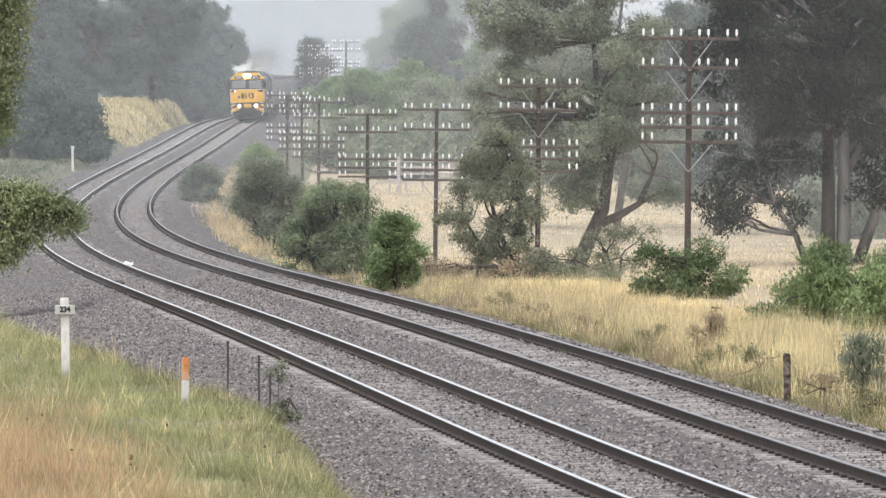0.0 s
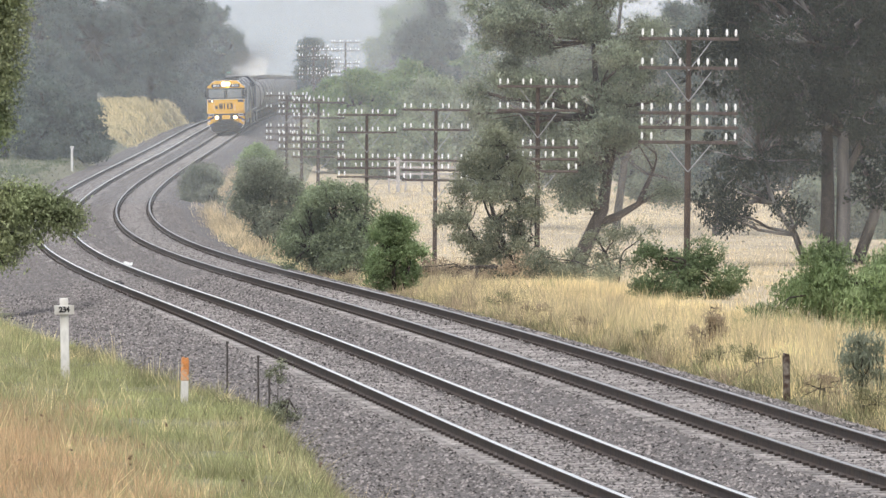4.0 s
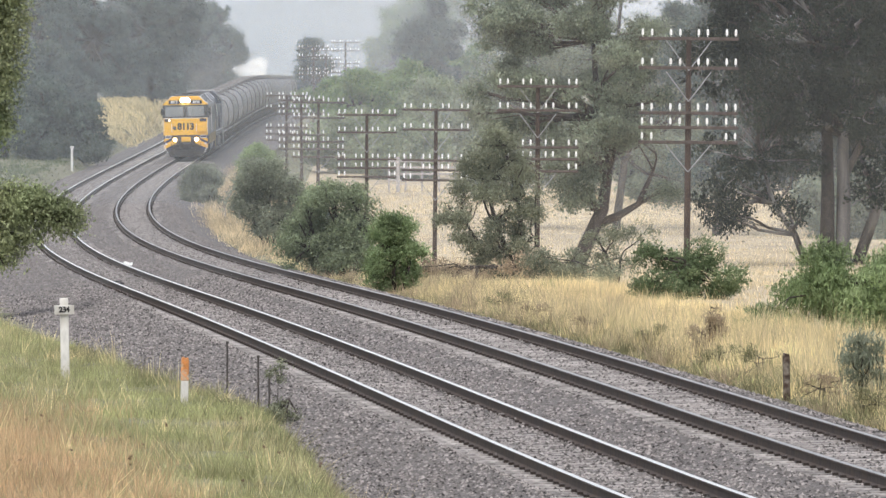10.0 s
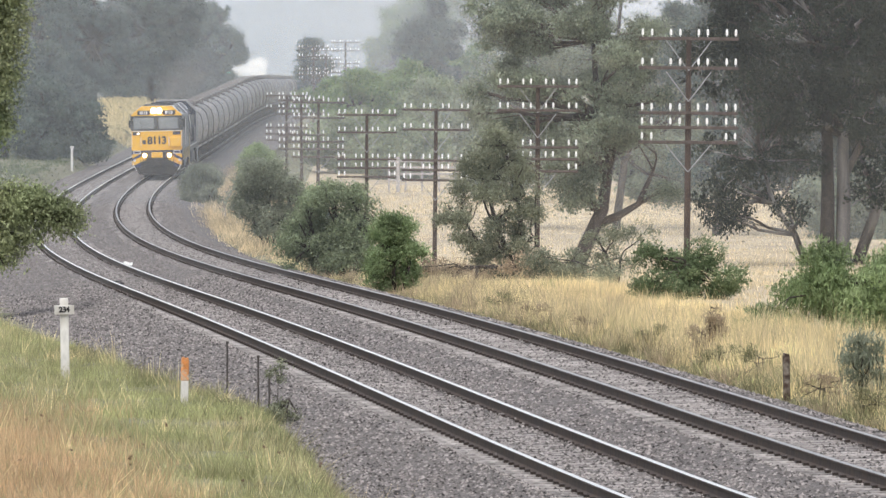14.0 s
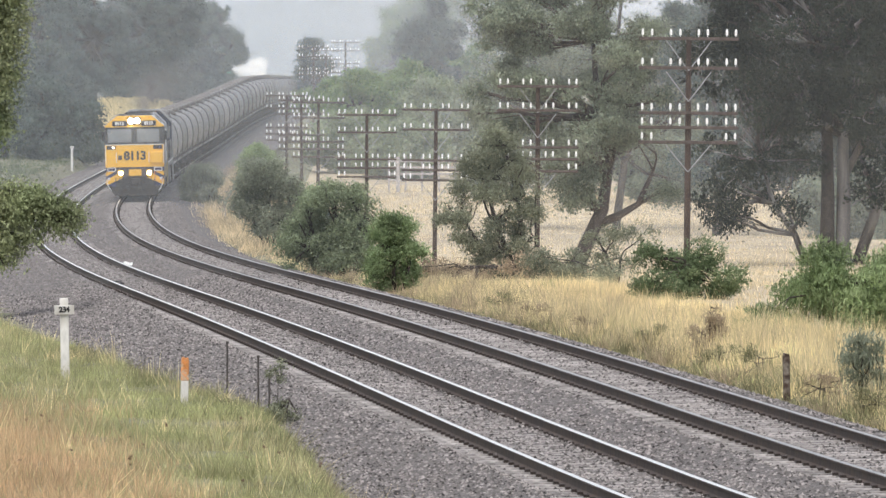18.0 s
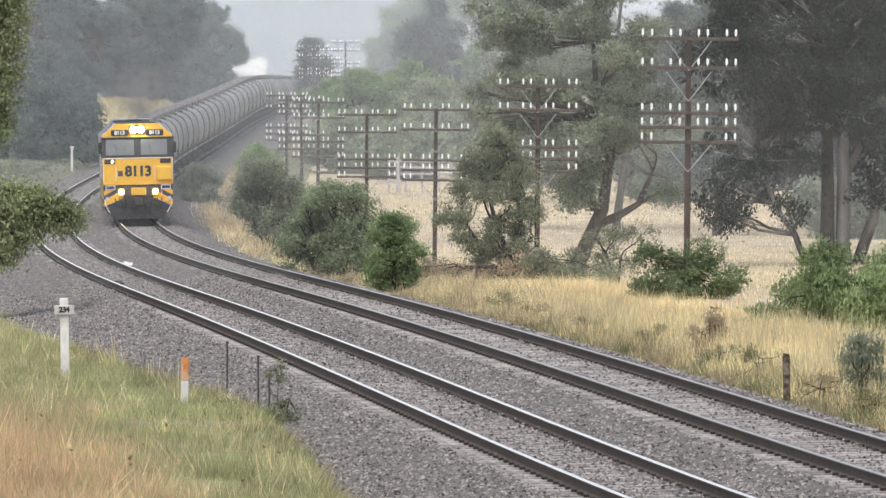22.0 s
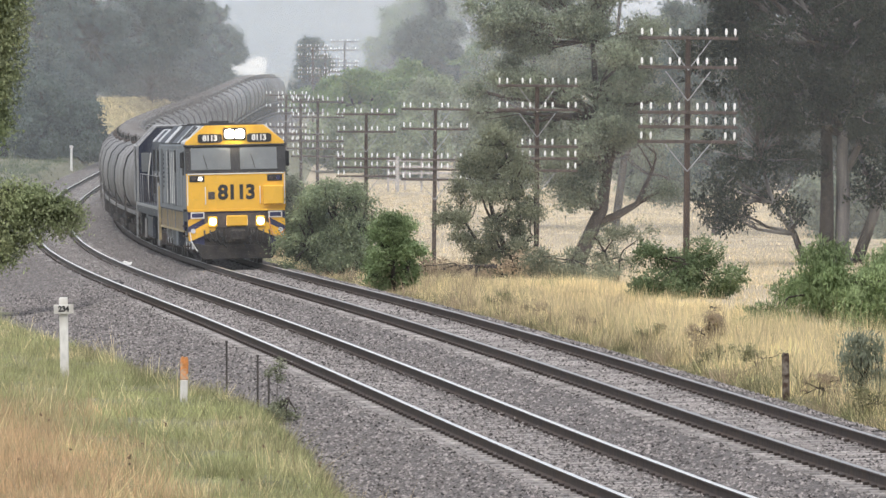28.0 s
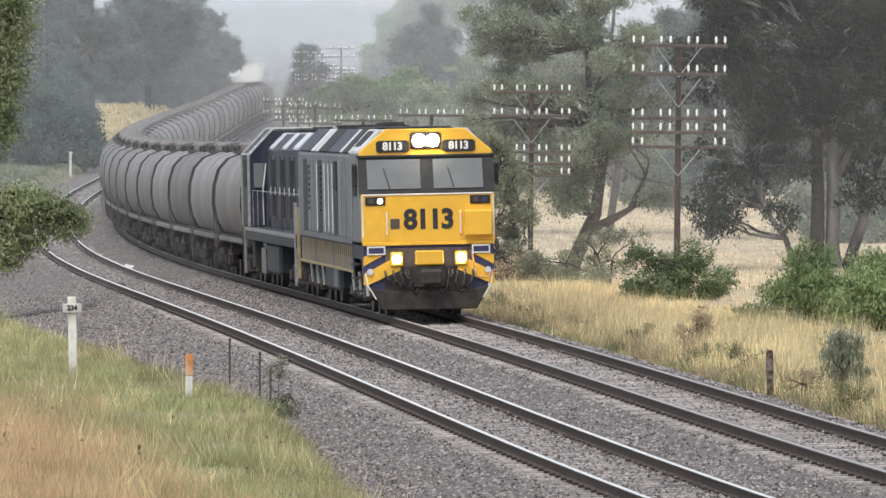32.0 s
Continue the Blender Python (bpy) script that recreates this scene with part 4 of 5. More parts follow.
for i, (x, y, h, w, leaf, low) in enumerate([
        (-3.5, 1066, 16, 5.2, M_PALE, 0.05), (-1.55, 960, 11.1, 4.2, M_PINE, 0.05), (4.5, 1066, 17, 6.5, M_PALE, 0.05), (-6.0, 1046, 9, 3.6, M_PALE, 0.0), (3.5, 1006, 6, 4.5, M_PALE, 0.0), (-14.4, 962, 8.7, 2.3, M_PINE, 0.05),
        (-7.3, 756, 6.0, 3.8, M_PALE, 0.0), (-3.4, 772.2, 6.0, 4.6, M_PALE, 0.0), (-0.5, 756, 5.0, 4.2, M_BUSH, 0.0), (3.2, 735.8, 4.4, 4.2, M_BUSH, 0.0), (-7.4, 675, 4.6, 3.4, M_BUSH, 0.0), (-3.2, 661.5, 4.2, 3.4, M_BUSH, 0.0), (-3.5, 690, 3.2, 4.0, M_BUSH, 0.0), (3.0, 700, 4.4, 4.0, M_GUM, 0.0), (4.5, 567, 6.5, 3.5, M_GUM, 0.2),
        (9, 756, 14, 6, M_GUM, 0.2), (15, 567, 6, 4, M_GUM, 0.1), (20, 580.5, 8, 4, M_GUMDARK, 0.1), (12, 1080, 18, 7, M_GUM, 0.2), (24, 621, 12, 6, M_GUMDARK, 0.1), (27, 573.8, 8, 4.5, M_GUMDARK, 0.0), (21.5, 448.2, 3.6, 3.2, M_GUM, 0.0), (-13.5, 931.5, 2.2, 3.0, M_PALE, 0.0)]):
    tree("valley_tree", {M_PALE.name: "pale green tree softened by drizzle", M_PINE.name: "dark conifer across the valley"}.get(leaf.name, "grey-green tree across the valley"), (x, y),
         [[(0, 0, -0.3, 0.25), (0.1, 0, h * 0.4, 0.18), (0, 0, h * 0.85, 0.07)]],
         lobes(150 + i, 40, (-w * 0.75, w * 0.75, -2, 2, h * max(low, 0.06), h * 0.75), 0.75, (w * 0.16, w * 0.34)) + lobes(190 + i, 14, (-w * 0.4, w * 0.4, -1.5, 1.5, h * 0.6, h * 0.95), 0.8, (w * 0.16, w * 0.26)),
         30000, 0.3, leaf, M_DARKBARK, 150 + i, clump=0.5, inner=0.6, per=30, twigs=0, group=VALLEY)

# dark seed heads and weeds on the cutting edge
rd = random.Random(9)
tufts = []
for _ in range(80):
    y = rd.uniform(108, 128)
    x = float(middle(y)[0]) + rd.uniform(-13, -6.2)
    tufts.append((x, y, float(land(x, y)) + rd.uniform(0.2, 0.42), 0.018, 0.018, 0.045))
tagged(new("dock_seed_heads", leaves("dock_seed_heads", tufts, 1500, 0.022, M_SEED, 61, 0.018)), "dark brown dock seed heads among the grass", "weeds", kind="stuff")
tree("weed", "tall pale weed at the edge of the ballast", (-2.75, 145.1), [[(0, 0, 0, 0.01), (0.02, 0, 0.9, 0.006)], [(0.1, 0, 0, 0.01), (0.2, 0, 0.6, 0.006)]],
     lobes(62, 8, (-0.25, 0.4, -0.3, 0.3, 0.1, 0.6), 0.8, (0.1, 0.2)) + [(0.0, 0, 1.05, 0.14, 0.14, 0.2)], 3600, 0.05, M_OLIVE, M_DARKBARK, 62, "weed", clump=0.09, hang=-0.5)
tree("weed", "brownish weed spreading onto the ballast", (-0.6, 114.1), [[(0, 0, 0, 0.01), (0.02, 0, 0.3, 0.006)]],
     lobes(63, 9, (-0.6, 0.5, -0.5, 0.5, 0.05, 0.25), 0.6, (0.1, 0.2)), 3000, 0.05, M_WEED, M_DARKBARK, 63, "weed", clump=0.09, hang=-0.5)

# tall dead weeds and green clumps along the edge of the verge
WEEDS = "weeds at the edge of the verge"
for i, (x, y, h, w, leaf, label) in enumerate([
        (5.15, 170.1, 0.95, 0.16, M_WEED, "tall dead brown weed standing in the dry grass"), (5.45, 172.8, 0.8, 0.14, M_WEED, "tall dead brown weed standing in the dry grass"),
        (4.9, 167.4, 0.6, 0.2, M_WEED, "tall dead brown weed standing in the dry grass"), (5.05, 160.7, 0.45, 0.42, M_VERGEWEED, "low green weed clump beside the ballast"),
        (5.55, 155.2, 0.5, 0.55, M_VERGEWEED, "low green weed clump beside the ballast"), (4.1, 174.2, 0.45, 0.4, M_VERGEWEED, "low green weed clump beside the ballast"),
        (3.2, 185, 0.4, 0.4, M_WEED, "tangled brown weed beside the ballast"), (2.3, 197.1, 0.4, 0.45, M_WEED, "tangled brown weed beside the ballast"),
        (6.25, 145.8, 0.4, 0.35, M_WEED, "tangled brown weed beside the ballast"), (6.9, 139.1, 0.45, 0.3, M_VERGEWEED, "low green weed clump beside the ballast"),
        (1.5, 206.6, 0.4, 0.4, M_VERGEWEED, "low green weed clump beside the ballast")]):
    tree("weed", label, (x, y), [[(0, 0, -0.05, 0.012), (0.02, 0, h * 0.6, 0.009), (0.05, 0, h, 0.005)], [(0.05, 0, -0.05, 0.01), (0.12, 0.05, h * 0.8, 0.005)]],
         lobes(260 + i, 9, (-w, w, -w, w, h * 0.15, h), 1.3, (0.07, 0.15)), 1300, 0.06, leaf, M_DARKBARK, 260 + i, "weed", clump=0.1, hang=-0.7, inner=0.2, slim=0.14, group=WEEDS)

# ------------------------------------------------------------------ telegraph poles


def telegraph_pole(at, height, arms, lean=0.0):
    """arms: (drop below the top, insulator positions along the arm)."""
    z = float(land(at[0], at[1]))
    t = thing("telegraph_pole", "brown timber telegraph pole with crossarms of white insulators", "telegraph pole", "line of telegraph poles", at=pose(at[0], at[1], z, 0, lean, 0))
    part("pole", tube([(0, 0, -0.3), (0, 0, height * 0.5), (0, 0, height)], [0.095, 0.085, 0.07], 8), M_POLE, t)
    for k, (drop, pins) in enumerate(arms):
        h = height - drop
        arm = part("crossarm", boxes((-1.38, 1.38, -0.15, -0.075, h - 0.045, h + 0.045), bevel=0.01), M_ARM, t)
        for u in pins:
            bm = tube([(u, -0.12, h + 0.05), (u, -0.12, h + 0.12)], 0.012, 4)
            tube([(u, -0.12, h + 0.1), (u, -0.12, h + 0.15), (u, -0.12, h + 0.2), (u, -0.12, h + 0.27)], [0.038, 0.034, 0.038, 0.024], 7, bm)
            part("insulator", bm, M_CERAMIC, arm, "white porcelain insulator")
    for a, b in ((0.12, 0.95), (0.98, 1.8), (3.0, 3.75)):
        for sgn in (-1, 1):
            part("brace", tube([(0, -0.13, height - b), (sgn * 0.62, -0.13, height - a)], 0.02, 4), M_BRACE, t)
    return t


PINS = [-1.28, -1.02, -0.5, -0.24, 0.27, 0.52, 1.05, 1.3]
ARMS = [(0.06, PINS), (0.87, PINS), (2.12, PINS), (2.52, PINS), (2.93, PINS[:2] + PINS[6:])]
for px, py, hgt, lean in ((6.75, 243, 6.95, 0.5), (3.18, 297, 6.9, 0.3), (-0.35, 357.8, 6.75, 0.6), (-3.55, 406.4, 6.75, 0.2), (-6.6, 461.7, 6.9, 0.4),
                          (-8.3, 515.7, 6.85, -0.3), (-10.2, 569.7, 6.9, 0.5), (-11.75, 796.5, 6.9, 0), (-9.5, 853.2, 6.9, 0), (-11.0, 823.5, 6.4, 0)):
    telegraph_pole((px, py), hgt, ARMS, lean)

# ------------------------------------------------------------------ posts beside the line


def km_post(x, y):
    z = float(land(x, y))
    t = thing("kilometre_post", "white concrete kilometre post with a short number board", "marker post", at=pose(x, y, z, 0, -1.0, 4))
    part("post", boxes((-0.075, 0.075, -0.06, 0.06, -0.2, 1.36), bevel=0.012), M_FLAKED, t)
    board = part("number_board", boxes((-0.15, 0.15, -0.1, -0.062, 1.08, 1.24), (-0.17, -0.15, -0.11, -0.06, 1.08, 1.24), (0.15, 0.17, -0.11, -0.06, 1.08, 1.24), bevel=0.004), M_FLAKED, t)
    lettering("234", 0.13, (0, -0.104, 1.16), (90, 0, 0), M_BLACK, board)
    return t


def lettering(text, size, at, turn, material, parent, name="digits"):
    """Cut-out characters as a mesh, standing on a face."""
    cu = bpy.data.curves.new(name, "FONT")
    cu.body, cu.size, cu.extrude, cu.offset = text, size, 0.004, size * 0.042
    cu.space_character = 0.93
    cu.align_x, cu.align_y = "CENTER", "CENTER"
    tmp = bpy.data.objects.new(name, cu)
    me = bpy.data.meshes.new_from_object(tmp)
    bpy.data.objects.remove(tmp)
    me.materials.clear()
    me.materials.append(material)
    ob = new(name, me)
    ob.parent = parent
    ob.matrix_basis = pose(*at, *turn)
    return ob


km_post(-6.5, 150.9)


def short_post(name, label, x, y, h, w, top, low, lean=0):
    """A square post, split by weather at its head, painted above its middle."""
    z = float(land(x, y))
    t = thing(name, label, "post", at=pose(x, y, z, 0, lean, 10))
    part("post", boxes((-w, w, -w * 0.8, w * 0.8, -0.2, h * 0.5), bevel=0.01), low, t)
    bm = boxes((-w - 0.002, w + 0.002, -w * 0.8 - 0.002, w * 0.8 + 0.002, h * 0.5, h - 0.03), bevel=0.012)
    prism([(-w, h - 0.03), (w, h - 0.03), (w * 0.7, h), (w * 0.1, h - 0.012), (-w * 0.6, h + 0.012)], -w * 0.7, w * 0.7, "y", bm)
    part("painted_top", bm, top, t)
    return t


short_post("marker_peg", "short timber peg with a faded orange top", -4.12, 139.6, 0.74, 0.058, M_ORANGE, M_FLAKED, 1)
short_post("timber_post", "dark weathered timber post with flaking pale paint", 5.72, 145.8, 0.85, 0.055, M_POSTWOOD, M_POSTWOOD, -1)
for px, py, hgt in ((-3.67, 149.2, 1.4), (-3.1, 147.2, 1.2), (-2.9, 146.5, 0.95)):
    z0 = float(land(px, py))
    st = thing("steel_stake", "thin rusty steel stake in the grass", "stake", "steel stakes", at=pose(px, py, z0, 2, 0, 0))
    part("shaft", tube([(0, 0, -0.2), (0, 0, hgt)], 0.018, 5), M_DARK, st)
    part("head", disc(bmesh.new(), (0, 0, hgt), (0, 0, 1), 0.026, 0.04, 6), M_DARK, st)
z0 = float(land(-23.7, 560.3))
fp = thing("white_post", "small white guide post beside the far bend", "post", at=pose(-23.7, 560.3, z0))
part("post", tube([(0, 0, -0.2), (0, 0, 1.5)], 0.08, 6), M_WHITE, fp)
part("cap", disc(bmesh.new(), (0, 0, 1.55), (0, 0, 1), 0.12, 0.16, 8), M_WHITE, fp)

# stockyard fence across the paddock
yard = thing("stockyard_fence", "weathered whitish timber stockyard fence across the paddock", "fence", at=pose(-0.3, 614, float(land(-0.3, 614)), 0, 0, -4))
for k in range(7):
    u = -3.5 + 1.17 * k
    part("post", boxes((u - 0.07, u + 0.07, -0.07, 0.07, -0.3, 2.5 + 0.08 * (k % 2)), bevel=0.02), M_FENCE, yard)
for z in (0.85, 1.3, 1.75, 2.2):
    for u0, u1 in ((-3.55, 0.05), (0.0, 3.6)):
        part("rail", boxes((u0, u1, -0.12, -0.07, z - 0.08, z + 0.08), bevel=0.015), M_FENCE, yard)
part("gate_post", boxes((-3.0, -2.72, -0.2, 0.0, -0.3, 2.5), bevel=0.03), M_FENCE, yard, "stout gate post")

# colour-light signal down the line
z0 = float(land(-21.6, 884.3))
sg = thing("railway_signal", "colour-light signal showing green beyond the curve", "signal", at=pose(-21.6, 884.3, z0))
part("mast", tube([(0, 0, -0.3), (0, 0, 4.6)], 0.08, 8), M_DARK, sg)
part("lamp_hood", boxes((-0.25, 0.25, -0.1, 0.15, 4.2, 5.3), bevel=0.04), M_BLACK, sg)
part("green_lamp", disc(bmesh.new(), (0, -0.14, 4.75), (0, 1, 0), 0.16, 0.06, 12), M_GREEN, sg, "lit green lamp")

# scraps lying between the tracks
sc = part("plastic_scrap", prism([(-0.2, -0.06), (-0.05, 0.09), (0.12, 0.05), (0.22, 0.1), (0.16, -0.07), (0.0, -0.02)], 0.0, 0.05, "z"), M_WHITE)
sc.matrix_basis = pose(-10.0, 276.8, float(bed(np.array(-10.0), np.array(276.8), np.array(-10.0 - middle(276.8)[0]))) + 0.07, 55, 8, 20)
tagged(sc, "scrap of white plastic lying on the ballast", "litter")

for sx, sy, turn in ((-9.2, 247.7, 15), (-8.95, 244.4, 100)):
    rg_o = sx - middle(sy)[0]
    db = part("black_scrap", prism([(-0.13, -0.05), (-0.02, 0.08), (0.14, 0.04), (0.1, -0.07)], 0.0, 0.06, "z", bevel=0.01), M_BLACK)
    db.matrix_basis = pose(sx, sy, float(bed(np.array(sx), np.array(sy), np.array(rg_o))) + 0.012, 6, 4, turn)
    tagged(db, "small black scrap lying on the ballast", "litter")

# ------------------------------------------------------------------ the grain train
TRAIN = "grain train"


def wheelset(parent, y, r=0.46):
    bm = bmesh.new()
    for x in (-0.7535, 0.7535):
        disc(bm, (x, y, r), (1, 0, 0), r, 0.12, 18)
        disc(bm, (x - math.copysign(0.075, x), y, r), (1, 0, 0), r + 0.028, 0.03, 18)
    disc(bm, (0, y, r), (1, 0, 0), 0.09, 1.5, 8)
    return part("wheelset", bm, M_WHEEL, parent)


def bogie(parent, y, axles, base, r=0.46, name="bogie"):
    h = base / 2
    bm = bmesh.new()
    for sx in (-1, 1):
        x0, x1 = sorted((sx * 0.98, sx * 1.14))
        prism([(y - h - 0.45, 0.42), (y - h - 0.4, 0.72), (y - 0.5, 0.78), (y + 0.5, 0.78), (y + h + 0.4, 0.72), (y + h + 0.45, 0.42), (y + h - 0.3, 0.36), (y + 0.4, 0.3), (y - 0.4, 0.3), (y - h + 0.3, 0.36)], x0, x1, "x", bm)
        for k in range(axles):
            yy = y - h + base * k / (axles - 1)
            box(bm, *sorted((sx * 1.1, sx * 1.24)), yy - 0.16, yy + 0.16, 0.34, 0.62, bevel=0.03)
    box(bm, -1.0, 1.0, y - 0.35, y + 0.35, 0.5, 0.8, bevel=0.03)
    b = part(name, bm, M_DARK, parent, "dirty steel bogie frame")
    for k in range(axles):
        wheelset(b, y - h + base * k / (axles - 1), r)
    return b


def railing(parent, pts, r=0.018, material=None, name="handrail"):
    return part(name, tube(pts, r, 5), material or M_WHITE, parent)


def lead_locomotive():
    t = thing("diesel_locomotive", "yellow-fronted grey diesel locomotive with lit headlights, numbered 8113", "locomotive", TRAIN)
    F = 10.2
    # full-width cab with a raked windscreen and a sloping roof fascia
    side = [(F - 3.1, 1.62), (F - 0.02, 1.62), (F, 1.7), (F, 2.66), (F - 0.3, 3.5), (F - 0.42, 3.58), (F - 3.1, 3.58)]
    part("cab", prism(side, -1.46, 1.46, "x", bevel=0.03), M_GREYBLUE, t, "grey cab side panels")
    part("nose_panel", prism([(-1.45, 1.63), (1.45, 1.63), (1.45, 2.68), (-1.45, 2.68)], F - 0.05, F + 0.035, "y", bevel=0.02), M_YELLOW, t, "bright yellow nose panel")
    # windscreen band
    band = part("windscreen_surround", prism([(F + 0.02, 2.68), (F - 0.26, 3.52), (F - 0.4, 3.52), (F - 0.2, 2.68)], -1.47, 1.47, "x"), M_BLACK, t, "black windscreen surround")
    for a, b in ((-1.22, -0.14), (0.14, 1.3)):
        part("windscreen", prism([(F + 0.012, 2.78), (F - 0.2, 3.42), (F - 0.23, 3.42), (F - 0.02, 2.78)], a, b, "x", bevel=0.006), M_WINDOW, band, "pale reflecting windscreen")
        part("wiper", tube([((a + b) / 2 + 0.1, F + 0.03, 2.8), ((a + b) / 2 + 0.22, F - 0.1, 3.23)], 0.012, 4), M_BLACK, band)
    # roof fascia: yellow, cut off at the corners
    fas = bmesh.new()
    prism([(-1.46, 3.48), (1.46, 3.48), (1.44, 3.6), (0.86, 4.08), (-0.86, 4.08), (-1.44, 3.6)], F - 0.62, F - 0.26, "y", fas, bevel=0.02)
    fascia = part("roof_fascia", fas, M_YELLOW, t, "yellow roof fascia with number boards")
    rf = bmesh.new()
    prism([(-1.46, 3.5), (1.46, 3.5), (1.44, 3.62), (0.86, 4.07), (-0.86, 4.07), (-1.44, 3.62)], F - 3.1, F - 0.63, "y", rf)
    part("cab_roof", rf, M_SILVER, t, "silver cab roof with sooty streaks")
    part("roof_edge", boxes((-1.5, 1.5, F - 0.36, F - 0.2, 3.46, 3.52), bevel=0.01), M_BLACK, t)
    for c in (-0.72, 0.72):
        nb = part("number_board", prism([(c - 0.36, 3.61), (c - 0.3, 3.57), (c + 0.3, 3.57), (c + 0.36, 3.61), (c + 0.36, 3.79), (c + 0.3, 3.83), (c - 0.3, 3.83), (c - 0.36, 3.79)], F - 0.28, F - 0.235, "y"), M_BLACK, fascia, "black number board")
        lettering("8113", 0.23, (c, F - 0.228, 3.7), (90, 0, 180), M_WHITE, nb)
    hl = part("headlight_housing", boxes((-0.34, 0.34, F - 0.35, F - 0.18, 3.64, 4.0), bevel=0.04), M_BLACK, fascia)
    for c in (-0.15, 0.15):
        lens = bmesh.new()
        disc(lens, (c, F - 0.165, 3.82), (0, 1, 0), 0.14, 0.05, 16)
        part("headlamp", lens, M_LAMP, hl, "lit headlamp")
    # the nose
    nose = t
    lettering("8113", 0.58, (-0.02, F + 0.042, 2.1), (90, 0, 180), M_BLACK, nose, "fleet_number")
    for c in (-1.14, 1.14):
        mb = part("marker_light_box", boxes((c - 0.22, c + 0.22, F + 0.02, F + 0.06, 2.43, 2.62), bevel=0.012), M_BLACK, nose)
        d = bmesh.new()
        disc(d, (c - 0.1, F + 0.07, 2.525), (0, 1, 0), 0.062, 0.03, 12)
        part("marker_light", d, M_MARK if c > 0 else M_BLUE, mb)
        d = bmesh.new()
        disc(d, (c + 0.1, F + 0.07, 2.525), (0, 1, 0), 0.062, 0.03, 12)
        part("marker_light", d, M_HATCH, mb)
    part("equipment_box", boxes((-1.38, -0.78, F + 0.02, F + 0.2, 1.74, 2.3), bevel=0.03), M_YELLOW, nose, "yellow box bolted to the nose")
    part("emblem_plate", boxes((0.62, 0.82, F + 0.03, F + 0.05, 1.92, 2.14), bevel=0.008), M_HATCH, nose, "small square brown emblem")
    for c in (-0.7, 0.9):
        railing(nose, [(c, F + 0.03, 1.78), (c, F + 0.1, 1.8), (c, F + 0.1, 2.26), (c, F + 0.03, 2.28)], 0.016)
    for c in (-1.42, 1.42):
        railing(nose, [(c, F + 0.04, 1.75), (c, F + 0.04, 2.63)], 0.016)
    railing(nose, [(-1.42, F + 0.04, 2.66), (1.42, F + 0.04, 2.66)], 0.018, M_WHITE)
    # the front below the nose
    hs = part("headstock", prism([(-1.42, 0.9), (-1.2, 0.55), (1.2, 0.55), (1.42, 0.9), (1.42, 1.62), (-1.42, 1.62)], F - 0.5, F - 0.02, "y", bevel=0.015), M_BLUE, t, "dark blue headstock with yellow chevrons")
    part("drawgear_plate", prism([(-0.95, 0.56), (0.95, 0.56), (0.95, 0.98), (0.7, 1.1), (-0.7, 1.1), (-0.95, 0.98)], F - 0.03, F + 0.03, "y", bevel=0.01), M_GRIME, hs, "grimy drawgear plate")
    part("valance", boxes((-1.43, 1.43, F - 0.02, F + 0.05, 1.56, 1.64), bevel=0.01), M_YELLOW, hs)
    # flat plate; its dark brown stands in for the shade of a recess
    part("lower_valance", boxes((-0.95, 0.95, F - 0.02, F + 0.02, 1.08, 1.5), bevel=0.01), M_HATCH, hs, "brown plate coloured as a shaded recess behind the lamps")
    for sx in (-1, 1):
        pts = [(sx * 0.62, 1.02), (sx * 0.62, 1.24), (sx * 0.86, 1.24), (sx * 1.42, 0.94), (sx * 1.42, 0.72), (sx * 1.36, 0.7)]
        part("chevron", prism(pts, F - 0.02, F + 0.034, "y"), M_YELLOW, hs, "yellow chevron stripe")
        pts = [(sx * 1.0, 1.34), (sx * 1.42, 1.12), (sx * 1.42, 1.32), (sx * 1.3, 1.38)]
        part("chevron", prism(pts, F - 0.02, F - 0.008, "y"), M_YELLOW, hs, "yellow chevron stripe")
        bx = part("step_frame", boxes((sx * 1.14 - 0.2, sx * 1.14 + 0.2, F - 0.01, F + 0.04, 1.36, 1.55), bevel=0.008), M_WHITE, hs)
        part("step_recess", boxes((sx * 1.14 - 0.165, sx * 1.14 + 0.165, F + 0.005, F + 0.045, 1.395, 1.515)), M_BLUE, bx)
        dl = part("ditch_light", boxes((sx * 0.7 - 0.14, sx * 0.7 + 0.14, F - 0.02, F + 0.1, 1.1, 1.42), bevel=0.03), M_YELLOW, hs)
        d = bmesh.new()
        disc(d, (sx * 0.7, F + 0.11, 1.27), (0, 1, 0), 0.1, 0.04, 16)
        part("ditch_lamp", d, M_DITCH, dl, "lit ditch lamp")
        railing(hs, [(sx * 1.38, F + 0.02, 0.98), (sx * 1.34, F + 0.1, 0.7), (sx * 1.16, F + 0.08, 0.4)], 0.016)
        d = bmesh.new()
        disc(d, (sx * 1.28, F + 0.06, 1.0), (0, 1, 0), 0.07, 0.04, 10)
        part("hose_cock", d, M_SILVER, hs)
    part("buffer_beam", boxes((-0.32, 0.3, F - 0.02, F + 0.14, 1.12, 1.44), bevel=0.03), M_YELLOW, hs)
    cp = bmesh.new()
    box(cp, -0.16, 0.16, F - 0.1, F + 0.45, 0.74, 1.0, bevel=0.03)
    box(cp, -0.24, 0.22, F + 0.4, F + 0.62, 0.7, 1.04, bevel=0.05)
    box(cp, -0.36, 0.36, F - 0.02, F + 0.1, 0.64, 1.1, bevel=0.02)
    part("coupler", cp, M_GRIME, t, "grimy knuckle coupler")
